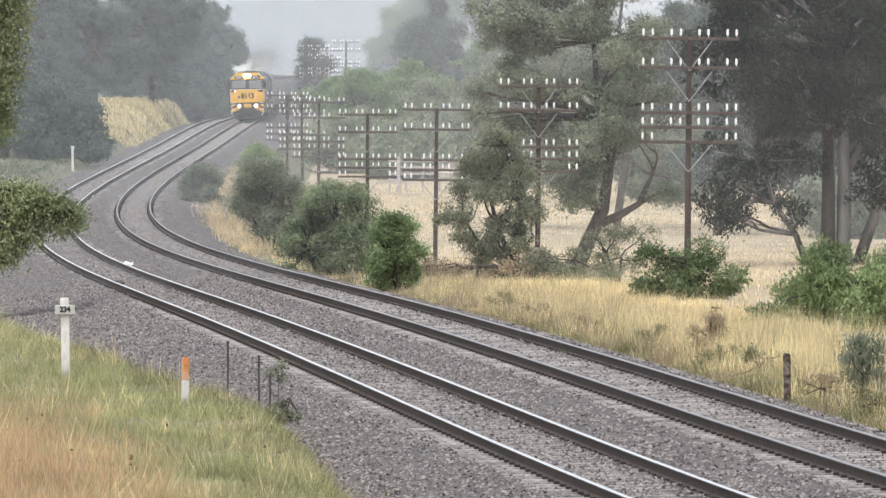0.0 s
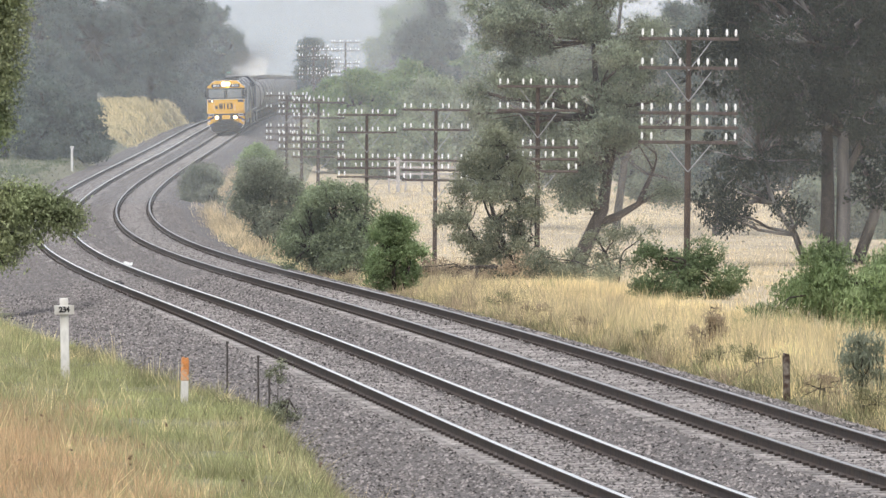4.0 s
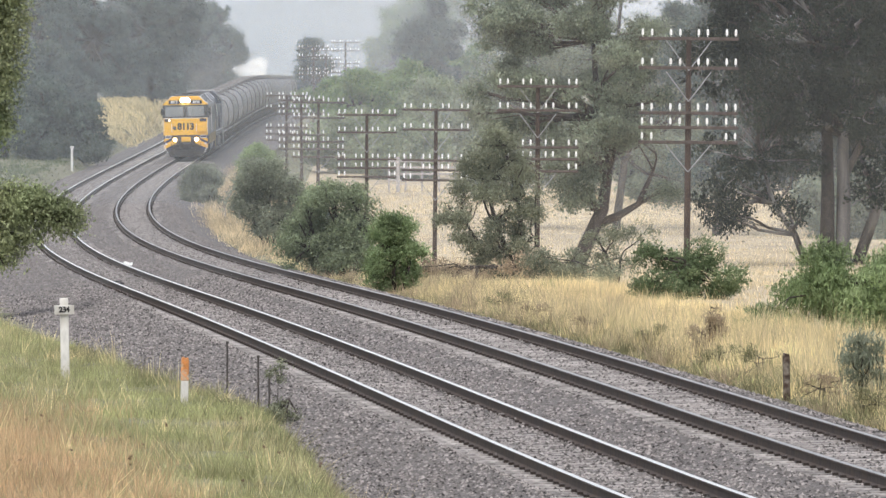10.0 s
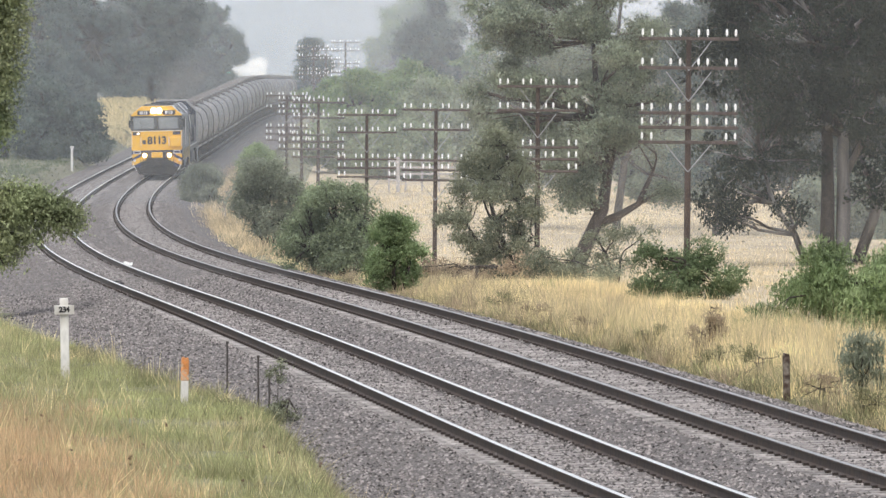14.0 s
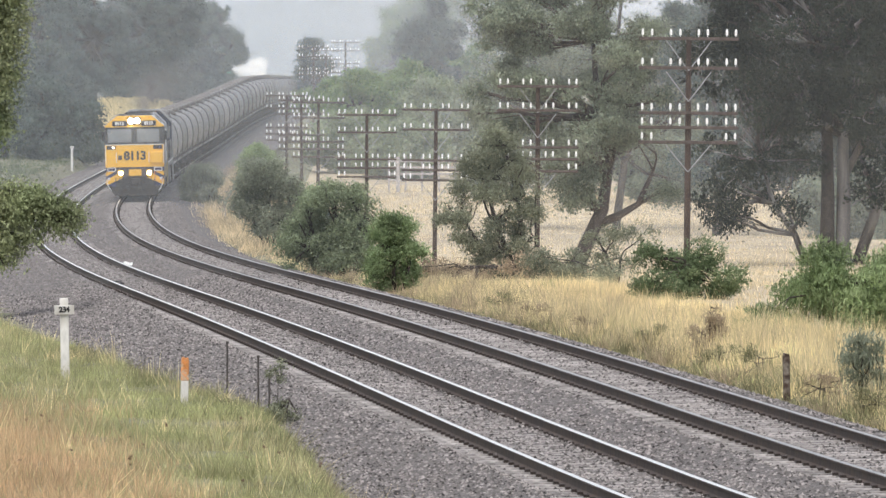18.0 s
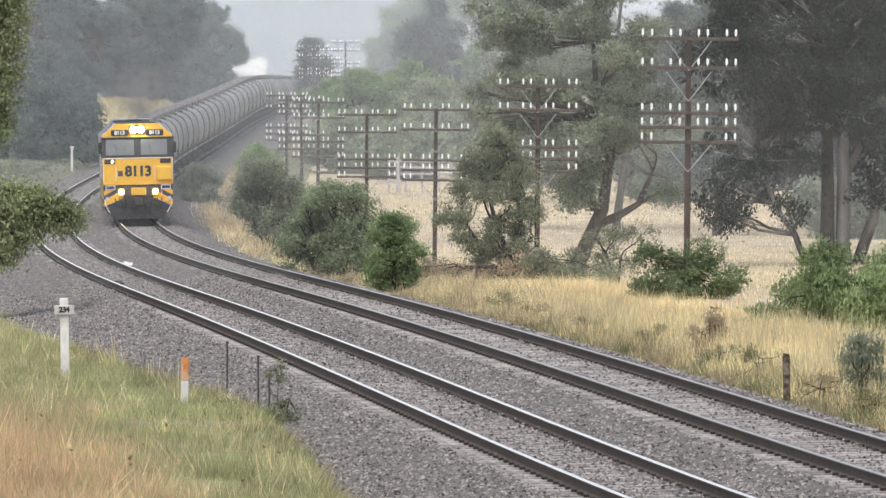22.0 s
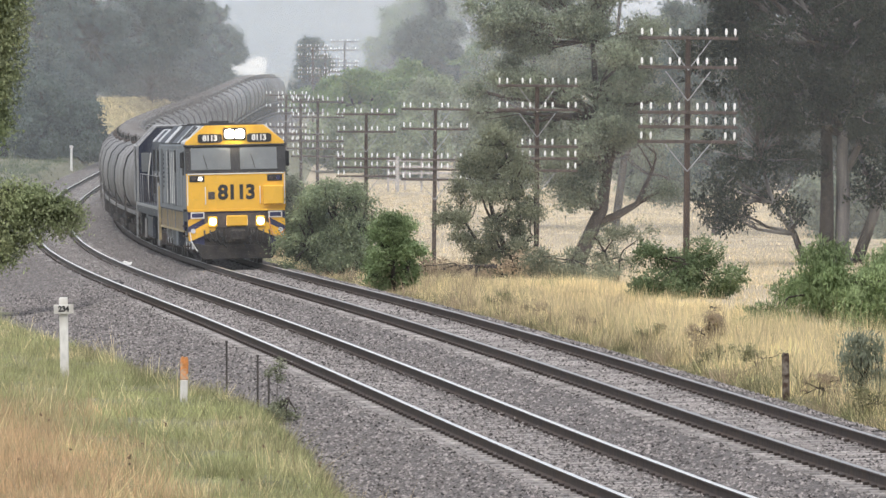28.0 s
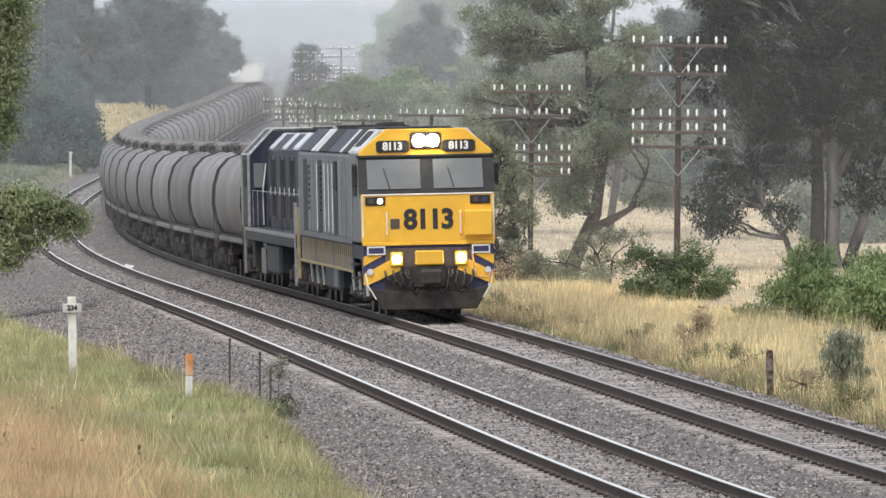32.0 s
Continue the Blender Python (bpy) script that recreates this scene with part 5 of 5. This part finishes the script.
    for sx, k, lo in ((-1, 0.42, 0.5), (-1, 0.6, 0.62), (1, 0.45, 0.5), (1, 0.62, 0.6), (1, 0.78, 0.66), (-1, 0.78, 0.56), (1, 0.95, 0.7), (-1, 0.95, 0.62), (1, 0.52, 0.72), (-1, 0.5, 0.75)):
        part("brake_hose", tube([(sx * k, F, 1.02), (sx * k, F + 0.16, 0.92), (sx * (k - 0.05), F + 0.2, lo + 0.12), (sx * (k - 0.14), F + 0.12, lo), (sx * (k - 0.2), F + 0.08, lo + 0.12)], 0.026, 5), M_BLACK, t)
    part("red_hose", tube([(-0.95, F, 1.4), (-0.98, F + 0.1, 1.1), (-1.05, F + 0.14, 0.86), (-1.25, F + 0.14, 0.82), (-1.4, F + 0.05, 1.0)], 0.02, 5), M_ORANGE, t)
    pl = bmesh.new()
    prism([(-1.3, 0.66), (-1.02, 0.16), (1.02, 0.16), (1.3, 0.66), (0.9, 0.58), (-0.9, 0.58)], F - 0.06, F + 0.09, "y", pl, bevel=0.02)
    part("plough", pl, M_GRIME, t, "dusty dark pilot plough")
    # long hood, walkways and frame
    part("frame", boxes((-1.4, 1.4, -10.1, F - 0.5, 1.25, 1.55), bevel=0.02), M_DARKGREY, t, "dark sill along the frame")
    hood = part("hood", prism([(-1.43, 1.55), (1.43, 1.55), (1.43, 3.5), (0.9, 4.05), (-0.9, 4.05), (-1.43, 3.5)], -9.6, F - 3.1, "y", bevel=0.02), M_GREYBLUE, t, "grey-blue hood")
    rh = random.Random(4)
    for k in range(13):
        y = F - 3.3 - k * 1.22
        for sx in (-1, 1):
            part("hood_door", boxes(tuple(sorted((sx * 1.43, sx * 1.45))) + (y - 1.1, y - 0.06, 1.7, 3.38), bevel=0.008), (M_GREYBLUE, M_GREYBLUE, M_GREYBLUE, M_DARKGREY)[k % 4], hood)
            if k in (4, 5, 6, 8):
                part("white_stripe", boxes(tuple(sorted((sx * 1.45, sx * 1.46))) + (y - 0.34, y - 0.2, 1.75, 3.3)), M_WHITE, hood, "worn white stripe")
            if k == 3:
                part("side_grille", boxes(tuple(sorted((sx * 1.45, sx * 1.47))) + (y - 0.95, y - 0.1, 2.7, 3.36), bevel=0.01), M_BLACK, hood, "dark grille high on the side")
            if k in (7, 10):
                part("louvre", boxes(*[tuple(sorted((sx * 1.45, sx * 1.475))) + (y - 1.0, y - 0.15, 2.2 + 0.14 * j, 2.26 + 0.14 * j) for j in range(8)]), M_DARKGREY, hood)
    for y0, y1, m in ((F - 0.7, F - 3.8, M_SILVER), (F - 5.6, F - 3.95, M_BLACK), (F - 6.4, F - 5.7, M_SILVER), (F - 10, F - 6.5, M_DARKGREY), (F - 13, F - 10.2, M_BLACK), (F - 15.5, F - 13.2, M_SILVER), (F - 19.4, F - 15.8, M_DARKGREY)):
        for sx in (-1, 1):
            part("roof_panel", prism([(sx * 1.4, 3.56), (sx * 0.93, 4.05), (sx * 0.95, 4.08), (sx * 1.43, 3.58)], min(y0, y1), max(y0, y1), "y"), m, hood)
    for sx in (-1, 1):
        part("roof_hatch", prism([(sx * 1.34, 3.655), (sx * 0.99, 4.02), (sx * 1.0, 4.045), (sx * 1.36, 3.675)], F - 3.3, F - 1.7, "y"), M_BLACK, hood, "black hatch let into the silver roof")
    part("roof_grille", boxes((-0.85, 0.85, F - 8.5, F - 3.6, 4.05, 4.12), bevel=0.02), M_BLACK, hood, "sooty roof grille")
    part("exhaust", boxes((-0.3, 0.3, F - 10.4, F - 9.4, 4.05, 4.22), bevel=0.03), M_BLACK, hood)
    for y in (-7.5, -4.5, -1.5):
        fan = bmesh.new()
        disc(fan, (0, y - 0.3, 4.1), (0, 0, 1), 0.62, 0.1, 18)
        part("roof_fan", fan, M_BLACK, hood)
    for sx in (-1, 1):
        part("cab_door", boxes(tuple(sorted((sx * 1.46, sx * 1.475))) + (F - 2.9, F - 2.2, 1.7, 3.42), bevel=0.006), M_GREYBLUE, t)
        part("cab_window", boxes(tuple(sorted((sx * 1.462, sx * 1.485))) + (F - 1.9, F - 0.95, 2.63, 3.33), bevel=0.006), M_BLACK, t, "dark cab side window")
        part("mirror", boxes(tuple(sorted((sx * 1.48, sx * 1.6))) + (F - 0.5, F - 0.46, 2.85, 3.3), bevel=0.01), M_BLACK, t)
        part("skirt", boxes(tuple(sorted((sx * 1.36, sx * 1.4))) + (-9.4, F - 3.2, 1.0, 1.5)), M_BLUE, t, "shadowed blue skirt")
        for k in range(26):
            y = F - 3.4 - k * 0.62
            part("skirt_rib", boxes(tuple(sorted((sx * 1.395, sx * 1.412))) + (y - 0.16, y, 0.98, 1.52)), M_RIB if k % 9 else M_GREYBLUE, t, "dull yellow rib")
        part("skirt_rail", boxes(tuple(sorted((sx * 1.38, sx * 1.43))) + (-9.5, F - 3.0, 0.93, 0.99), bevel=0.006), M_RIB, t)
        part("fuel_tank_side", boxes(tuple(sorted((sx * 0.9, sx * 1.36))) + (-2.2, 2.4, 0.42, 1.25), bevel=0.08), M_DARKGREY, t)
        part("tank_panel", boxes(tuple(sorted((sx * 1.36, sx * 1.375))) + (0.6, 1.9, 0.5, 1.1), bevel=0.01), M_GREYBLUE, t, "dusty grey tank panel")
        for y in (8.5, 6.6, 4.7, -4.7, -6.6, -8.5):
            part("axle_box", boxes(tuple(sorted((sx * 1.2, sx * 1.3))) + (y - 0.13, y + 0.13, 0.38, 0.64), bevel=0.03), M_WHEEL, t)
            part("damper", tube([(sx * 1.22, y + 0.3, 0.45), (sx * 1.26, y + 0.34, 0.95)], 0.04, 6), M_SILVER, t)
        part("step_post", boxes(tuple(sorted((sx * 1.38, sx * 1.46))) + (-10.1, -9.98, 0.5, 2.2), bevel=0.01), M_RIB, t)
        for z in (0.5, 0.8, 1.1):
            part("step", boxes(tuple(sorted((sx * 1.15, sx * 1.46))) + (F - 3.0, F - 2.4, z, z + 0.05)), M_DARK, t)
    bogie(t, 6.6, 3, 3.7, 0.51), bogie(t, -6.6, 3, 3.7, 0.51)
    return t


def second_locomotive():
    t = thing("diesel_locomotive", "dark navy hood locomotive, cab trailing, coupled behind the leader", "locomotive", TRAIN)
    part("frame", boxes((-1.42, 1.42, -10.4, 10.4, 1.2, 1.55), bevel=0.02), M_DARKGREY, t)
    hood = part("hood", prism([(-0.98, 1.55), (0.98, 1.55), (0.98, 3.55), (0.62, 3.92), (-0.62, 3.92), (-0.98, 3.55)], -7.4, 9.9, "y", bevel=0.02), M_NAVY, t, "dark navy hood with silver roof patches")
    for k in range(9):
        y = 9.6 - k * 1.85
        for sx in (-1, 1):
            door = part("hood_door", boxes(tuple(sorted((sx * 0.98, sx * 1.01))) + (y - 1.7, y - 0.1, 1.75, 3.4), bevel=0.008), M_DARKGREY if k in (0, 3, 6) else M_NAVY, hood)
            part("latch", boxes(tuple(sorted((sx * 1.01, sx * 1.03))) + (y - 0.3, y - 0.2, 2.4, 2.6)), M_SILVER, door)
            if k % 2:
                part("hood_grille", boxes(*[tuple(sorted((sx * 1.01, sx * 1.035))) + (y - 1.6 + 0.2 * q, y - 1.52 + 0.2 * q, 1.85, 3.3) for q in range(7)]), M_BLACK, hood)
    for y0, y1 in ((7.4, 9.6), (3.2, 5.4), (-1.2, 0.6), (-6.2, -4.6)):
        part("roof_panel", prism([(-0.98, 3.57), (-0.62, 3.94), (0.62, 3.94), (0.98, 3.57), (0.96, 3.63), (0.6, 3.98), (-0.6, 3.98), (-0.96, 3.63)], y0, y1, "y"), M_SILVER, hood, "silver roof panel")
    for y in (6.4, 2.0, -3.0):
        fan = bmesh.new()
        disc(fan, (0, y, 3.98), (0, 0, 1), 0.5, 0.14, 16)
        part("roof_fan", fan, M_BLACK, hood)
    part("exhaust", boxes((-0.25, 0.25, -0.9, 0.2, 3.92, 4.12), bevel=0.03), M_BLACK, hood)
    # the full-width cab at the trailing end, its inner wall turned to the hood
    shape = [(-1.46, 1.55), (1.46, 1.55), (1.46, 3.42), (0.82, 4.08), (-0.82, 4.08), (-1.46, 3.42)]
    cab = part("cab", prism(shape, -10.2, -7.4, "y", bevel=0.03), M_NAVY, t, "dark navy full-width cab")
    for y in (-10.2, -7.42):
        rim = bmesh.new()
        for (x0, z0), (x1, z1) in zip(shape[1:], shape[2:] + shape[:1]):
            tube([(x0, y, z0), (x1, y, z1)], 0.05, 5, rim)
        part("corner_trim", rim, M_BRACE, cab, "pale worn edge of the cab")
    for sx in (-1, 1):
        part("inner_window", boxes((sx * 1.2 - 0.14, sx * 1.2 + 0.14, -7.4, -7.365, 2.55, 3.2), bevel=0.02), M_WINDOW, cab, "pale reflecting cab window")
        part("cab_side_window", boxes(tuple(sorted((sx * 1.455, sx * 1.48))) + (-9.5, -8.3, 2.6, 3.3), bevel=0.01), M_BLACK, cab)
        part("gutter", tube([(sx * 1.47, -10.15, 3.44), (sx * 1.47, -7.45, 3.44)], 0.025, 5), M_SILVER, cab)
        railing(cab, [(sx * 1.1, -7.3, 1.6), (sx * 1.12, -7.26, 2.4), (sx * 1.02, -7.26, 3.2)], 0.02)
        part("step_well", boxes(tuple(sorted((sx * 1.2, sx * 1.41))) + (-7.3, -6.5, 0.5, 1.18), bevel=0.02), M_BLACK, t)
        part("sill_stripe", boxes(tuple(sorted((sx * 1.41, sx * 1.43))) + (-10.3, 10.3, 1.44, 1.53)), M_BRACE, t, "worn pale sill stripe")
        railing(t, [(sx * 1.38, -7.2, 2.5), (sx * 1.38, 10.2, 2.5), (sx * 0.6, 10.3, 2.5)], 0.011, M_BRACE)
        for y in (-7.2, -5.2, -3.2, -1.2, 0.8, 2.8, 4.8, 6.8, 8.8, 10.2):
            railing(t, [(sx * 1.38, y, 1.5), (sx * 1.38, y, 2.5)], 0.012, M_BRACE if y < -5 else M_WHEEL, "stanchion")
        part("fuel_tank_side", boxes(tuple(sorted((sx * 0.9, sx * 1.34))) + (-2.4, 2.6, 0.42, 1.2), bevel=0.08), M_DARKGREY, t)
        part("tank_panel", boxes(tuple(sorted((sx * 1.34, sx * 1.37))) + (-4.2, -2.6, 0.4, 1.05), bevel=0.02), M_WAGON, t, "pale grey equipment box")
        ar = bmesh.new()
        disc(ar, (sx * 1.2, -3.4, 1.12), (0, 1, 0), 0.13, 1.2, 10)
        part("air_reservoir", ar, M_GREYBLUE, t)
        for y in (-10.2, 10.2):
            part("step_post", boxes(tuple(sorted((sx * 1.38, sx * 1.45))) + (y - 0.05, y + 0.05, 0.3, 2.3), bevel=0.01), M_BRACE, t)
            for z in (0.35, 0.65, 0.95):
                part("step", boxes(tuple(sorted((sx * 1.12, sx * 1.4))) + (y - 0.3, y + 0.3, z, z + 0.05)), M_DARK, t)
    bogie(t, 6.8, 3, 3.6, 0.5), bogie(t, -6.8, 3, 3.6, 0.5)
    return t


def hopper_wagon():
    """A round-sided grain hopper, 14.2 m over its couplers."""
    t = thing("grain_hopper_wagon", "weathered grey round-sided grain hopper wagon with dark roof hatches", "hopper wagon", TRAIN)
    sec = [(-0.9, 1.15), (-1.22, 1.25), (-1.4, 1.6), (-1.47, 2.05), (-1.44, 2.55), (-1.3, 3.0), (-1.02, 3.3), (-0.55, 3.46), (0, 3.5)]
    sec = sec + [(-x, z) for x, z in sec[-2::-1]]
    bm = bmesh.new()
    rings = []
    for y, k in ((-6.4, 0.86), (-6.32, 0.95), (-6.1, 1), (-3.1, 1.0), (0, 1.0), (3.1, 1.0), (6.1, 1), (6.32, 0.95), (6.4, 0.86)):
        rings.append([bm.verts.new((x * k, y, 1.15 + (z - 1.15) * k)) for x, z in sec])
    n = len(sec)
    for a, b in zip(rings, rings[1:]):
        for i in range(n):
            bm.faces.new((a[i], a[(i + 1) % n], b[(i + 1) % n], b[i]))
    bm.faces.new(rings[0])
    bm.faces.new(rings[-1])
    bmesh.ops.recalc_face_normals(bm, faces=bm.faces[:])
    body = part("body", bm, M_WAGON, t, smooth=False)
    for p in body.data.polygons:
        p.use_smooth = len(p.vertices) == 4
    # dark end sheets and widened black ribs put the gap's shade into colour
    for y in (-6.4, 6.4):
        out = 1 if y > 0 else -1
        part("end_sheet", boxes((-1.2, 1.2, y + 0.16 * out - 0.04, y + 0.16 * out + 0.04, 1.2, 3.0), bevel=0.02), M_DARK, body, "end sheet darkened for the shade between wagons")
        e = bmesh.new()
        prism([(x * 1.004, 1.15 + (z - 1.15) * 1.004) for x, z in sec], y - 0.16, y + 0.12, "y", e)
        part("end_rib", e, M_BLACK, body, "dark end rib that also carries the gap's shade")
    for y in (-2.2, 2.2):
        e = bmesh.new()
        prism([(x * 1.004, 1.15 + (z - 1.15) * 1.004) for x, z in sec], y - 0.02, y + 0.02, "y", e)
        part("weld_seam", e, M_WAGON, body)
    wk = part("roof_walkway", boxes((-0.2, 0.2, -5.9, 5.9, 3.5, 3.53), bevel=0.01), M_BLACK, t, "sooty black roof walkway")
    for y, h, w, m in ((-4.7, 0.2, 0.5, M_HATCH), (-1.6, 0.22, 0.55, M_HATCH), (1.5, 0.18, 0.5, M_HATCH), (4.6, 0.24, 0.55, M_DULLHATCH)):
        hatch = part("roof_hatch", boxes((-w, w, y - 0.6, y + 0.55, 3.44, 3.5 + h), bevel=0.07), m, wk)
        part("hatch_hinge", boxes((w - 0.02, w + 0.08, y - 0.3, y + 0.3, 3.44, 3.5 + h * 0.6), bevel=0.01), M_BLACK, hatch)
        part("hatch_lever", tube([(-w - 0.02, y, 3.5), (-w - 0.06, y + 0.1, 3.5 + h), (-w + 0.1, y + 0.3, 3.54 + h)], 0.02, 5), M_BRACE, hatch)
    for y in (-6.4, 6.4):
        part("end_platform", boxes((-0.8, 0.8, y - 0.28, y + 0.28, 3.42, 3.5), bevel=0.01), M_DARK, wk)
    part("sole_bar", boxes((-1.3, -1.15, -6.75, 6.75, 1.0, 1.22), (1.15, 1.3, -6.75, 6.75, 1.0, 1.22), (-1.3, 1.3, -6.9, -6.75, 0.95, 1.25), (-1.3, 1.3, 6.75, 6.9, 0.95, 1.25), bevel=0.0), M_DARK, t)
    for y in (-2.2, 2.2):
        chute = part("hopper_chute", prism([(-0.95, 1.15), (0.95, 1.15), (0.4, 0.45), (-0.4, 0.45)], y - 1.3, y + 1.3, "y"), M_DARK, t)
        part("chute_door", boxes((-0.42, 0.42, y - 0.9, y + 0.9, 0.4, 0.46), bevel=0.01), M_WHEEL, chute)
    for sx in (-1, 1):
        part("side_sill", boxes(tuple(sorted((sx * 1.3, sx * 1.36))) + (-6.6, 6.6, 1.04, 1.16), bevel=0.01), M_WAGON, t, "worn grey sill below the body")
        for y in (-6.55, 6.55):
            ld = bmesh.new()
            for dy in (-0.14, 0.14):
                tube([(sx * 1.4, y + dy, 0.55), (sx * 1.44, y + dy, 1.75)], 0.014, 4, ld)
            for k in range(5):
                tube([(sx * 1.42, y - 0.18, 0.6 + k * 0.26), (sx * 1.42, y + 0.18, 0.6 + k * 0.26)], 0.01, 4, ld)
            part("ladder", ld, M_WHEEL, t)
        for y in (-3.4, 3.2):
            br = bmesh.new()
            disc(br, (sx * 1.05, y, 0.8), (0, 1, 0), 0.16, 0.7, 10)
            part("brake_cylinder", br, M_DARK, t)
    cp = bmesh.new()
    box(cp, -0.14, 0.14, -7.1, -6.8, 0.76, 1.02), box(cp, -0.14, 0.14, 6.8, 7.1, 0.76, 1.02)
    part("coupler", cp, M_DARK, t)
    bogie(t, 4.9, 2, 1.75), bogie(t, -4.9, 2, 1.75)
    return t


leader = lead_locomotive()
second = second_locomotive()
wagon = hopper_wagon()
wagons = [wagon] + [copy_thing(wagon, pose(0, 0, 0)) for _ in range(41)]

# diesel exhaust: fine soot hanging behind the stacks
puffs = []
for k, (lag, rise, half, across, up, n) in enumerate(((13, 4.5, 5, 0.35, 0.3, 5000), (24, 4.8, 8, 0.7, 0.6, 10000), (38, 5.0, 10, 1.0, 0.8, 16000), (56, 5.1, 13, 1.2, 1.0, 20000), (80, 5.2, 17, 1.4, 1.1, 24000), (112, 5.3, 22, 1.6, 1.2, 26000))):
    rg = np.random.default_rng(900 + k)
    c = rg.normal(size=(n, 3)) * np.array([across, half, up]) * 0.6
    c[:, 2] += 0.4 * np.sin(c[:, 1] * 0.5 + k) * up
    a, b = rg.normal(size=(n, 3)) * 0.007, rg.normal(size=(n, 3)) * 0.007
    puff = new("exhaust_smoke", soup("exhaust_smoke", np.stack([c - a, c + b, c + a], 1).reshape(-1, 3), 3, M_SMOKE))
    tagged(puff, "thin brown-grey diesel exhaust drifting over the train", "smoke", TRAIN, "stuff")
    puffs.append((puff, lag, rise))

# ------------------------------------------------------------------ sleepers, each its own piece
SLEEPER = sleeper_mesh()
for tr, pts, first in ((track_a, A_PTS, 103), (track_b, B_PTS, 108)):
    s0 = arc_at(first)
    for k in range(170):
        ob = new("sleeper", SLEEPER)
        ob.parent = tr
        ob.matrix_basis = frame_at(s0 + 0.7 * k, pts) @ pose(0, 0, -0.186)
    src = np.array([v.co[:] for v in SLEEPER.vertices])
    fv, ff = [], []
    ss = [s0 + 0.7 * k for k in range(170, 1070)] + [s0 - 0.7 * k for k in range(1, 30)]
    for i, s in enumerate(ss):
        m = np.array(frame_at(s, pts) @ pose(0, 0, -0.188))
        fv += (src @ m[:3, :3].T + m[:3, 3]).tolist()
        ff += [[q + i * len(src) for q in p.vertices] for p in SLEEPER.polygons]
    far = sheet("distant_sleepers", fv, ff, M_SLEEPER)
    far.data.materials.append(M_CLIP)
    far.data.polygons.foreach_set("material_index", [q.material_index for q in SLEEPER.polygons] * len(ss))
    far.parent = tr
    far["kind"] = "stuff"

# ------------------------------------------------------------------ movement
SPEED = 17.41
FRONT_Y = 743.9


def vehicle_pose(front, length, half):
    """Pose of a vehicle whose nose is at arc length front, on bogies half apart from its middle."""
    a, b = on_line(front + length / 2 - half), on_line(front + length / 2 + half)
    d = (a - b).normalized()
    x = d.cross(Vector((0, 0, 1))).normalized()
    x = (x - Vector((0, 0, CANT))).normalized()
    z = x.cross(d)
    p = (a + b) / 2
    return Matrix(((x[0], d[0], z[0], p[0]), (x[1], d[1], z[1], p[1]), (x[2], d[2], z[2], p[2]), (0, 0, 0, 1)))


def front_arc(t):
    return arc_at(FRONT_Y) - SPEED * t - 0.9 * max(0.0, t - 29.2)


def motions():
    times = [i * 1.0 for i in range(33)]
    walk(leader, [(t, vehicle_pose(front_arc(t) - 0.4, 21.2, 6.6)) for t in times])
    walk(second, [(t, vehicle_pose(front_arc(t) + 20.8, 21.6, 6.8)) for t in times])
    for puff, lag, rise in puffs:
        walk(puff, [(t, frame_at(front_arc(t) + lag, B_PTS) @ pose(0.3, 0, rise)) for t in times])
    for i, w in enumerate(wagons):
        walk(w, [(t, vehicle_pose(front_arc(t) + 42.4 + 14.2 * i, 14.2, 4.9)) for t in times])


motions()
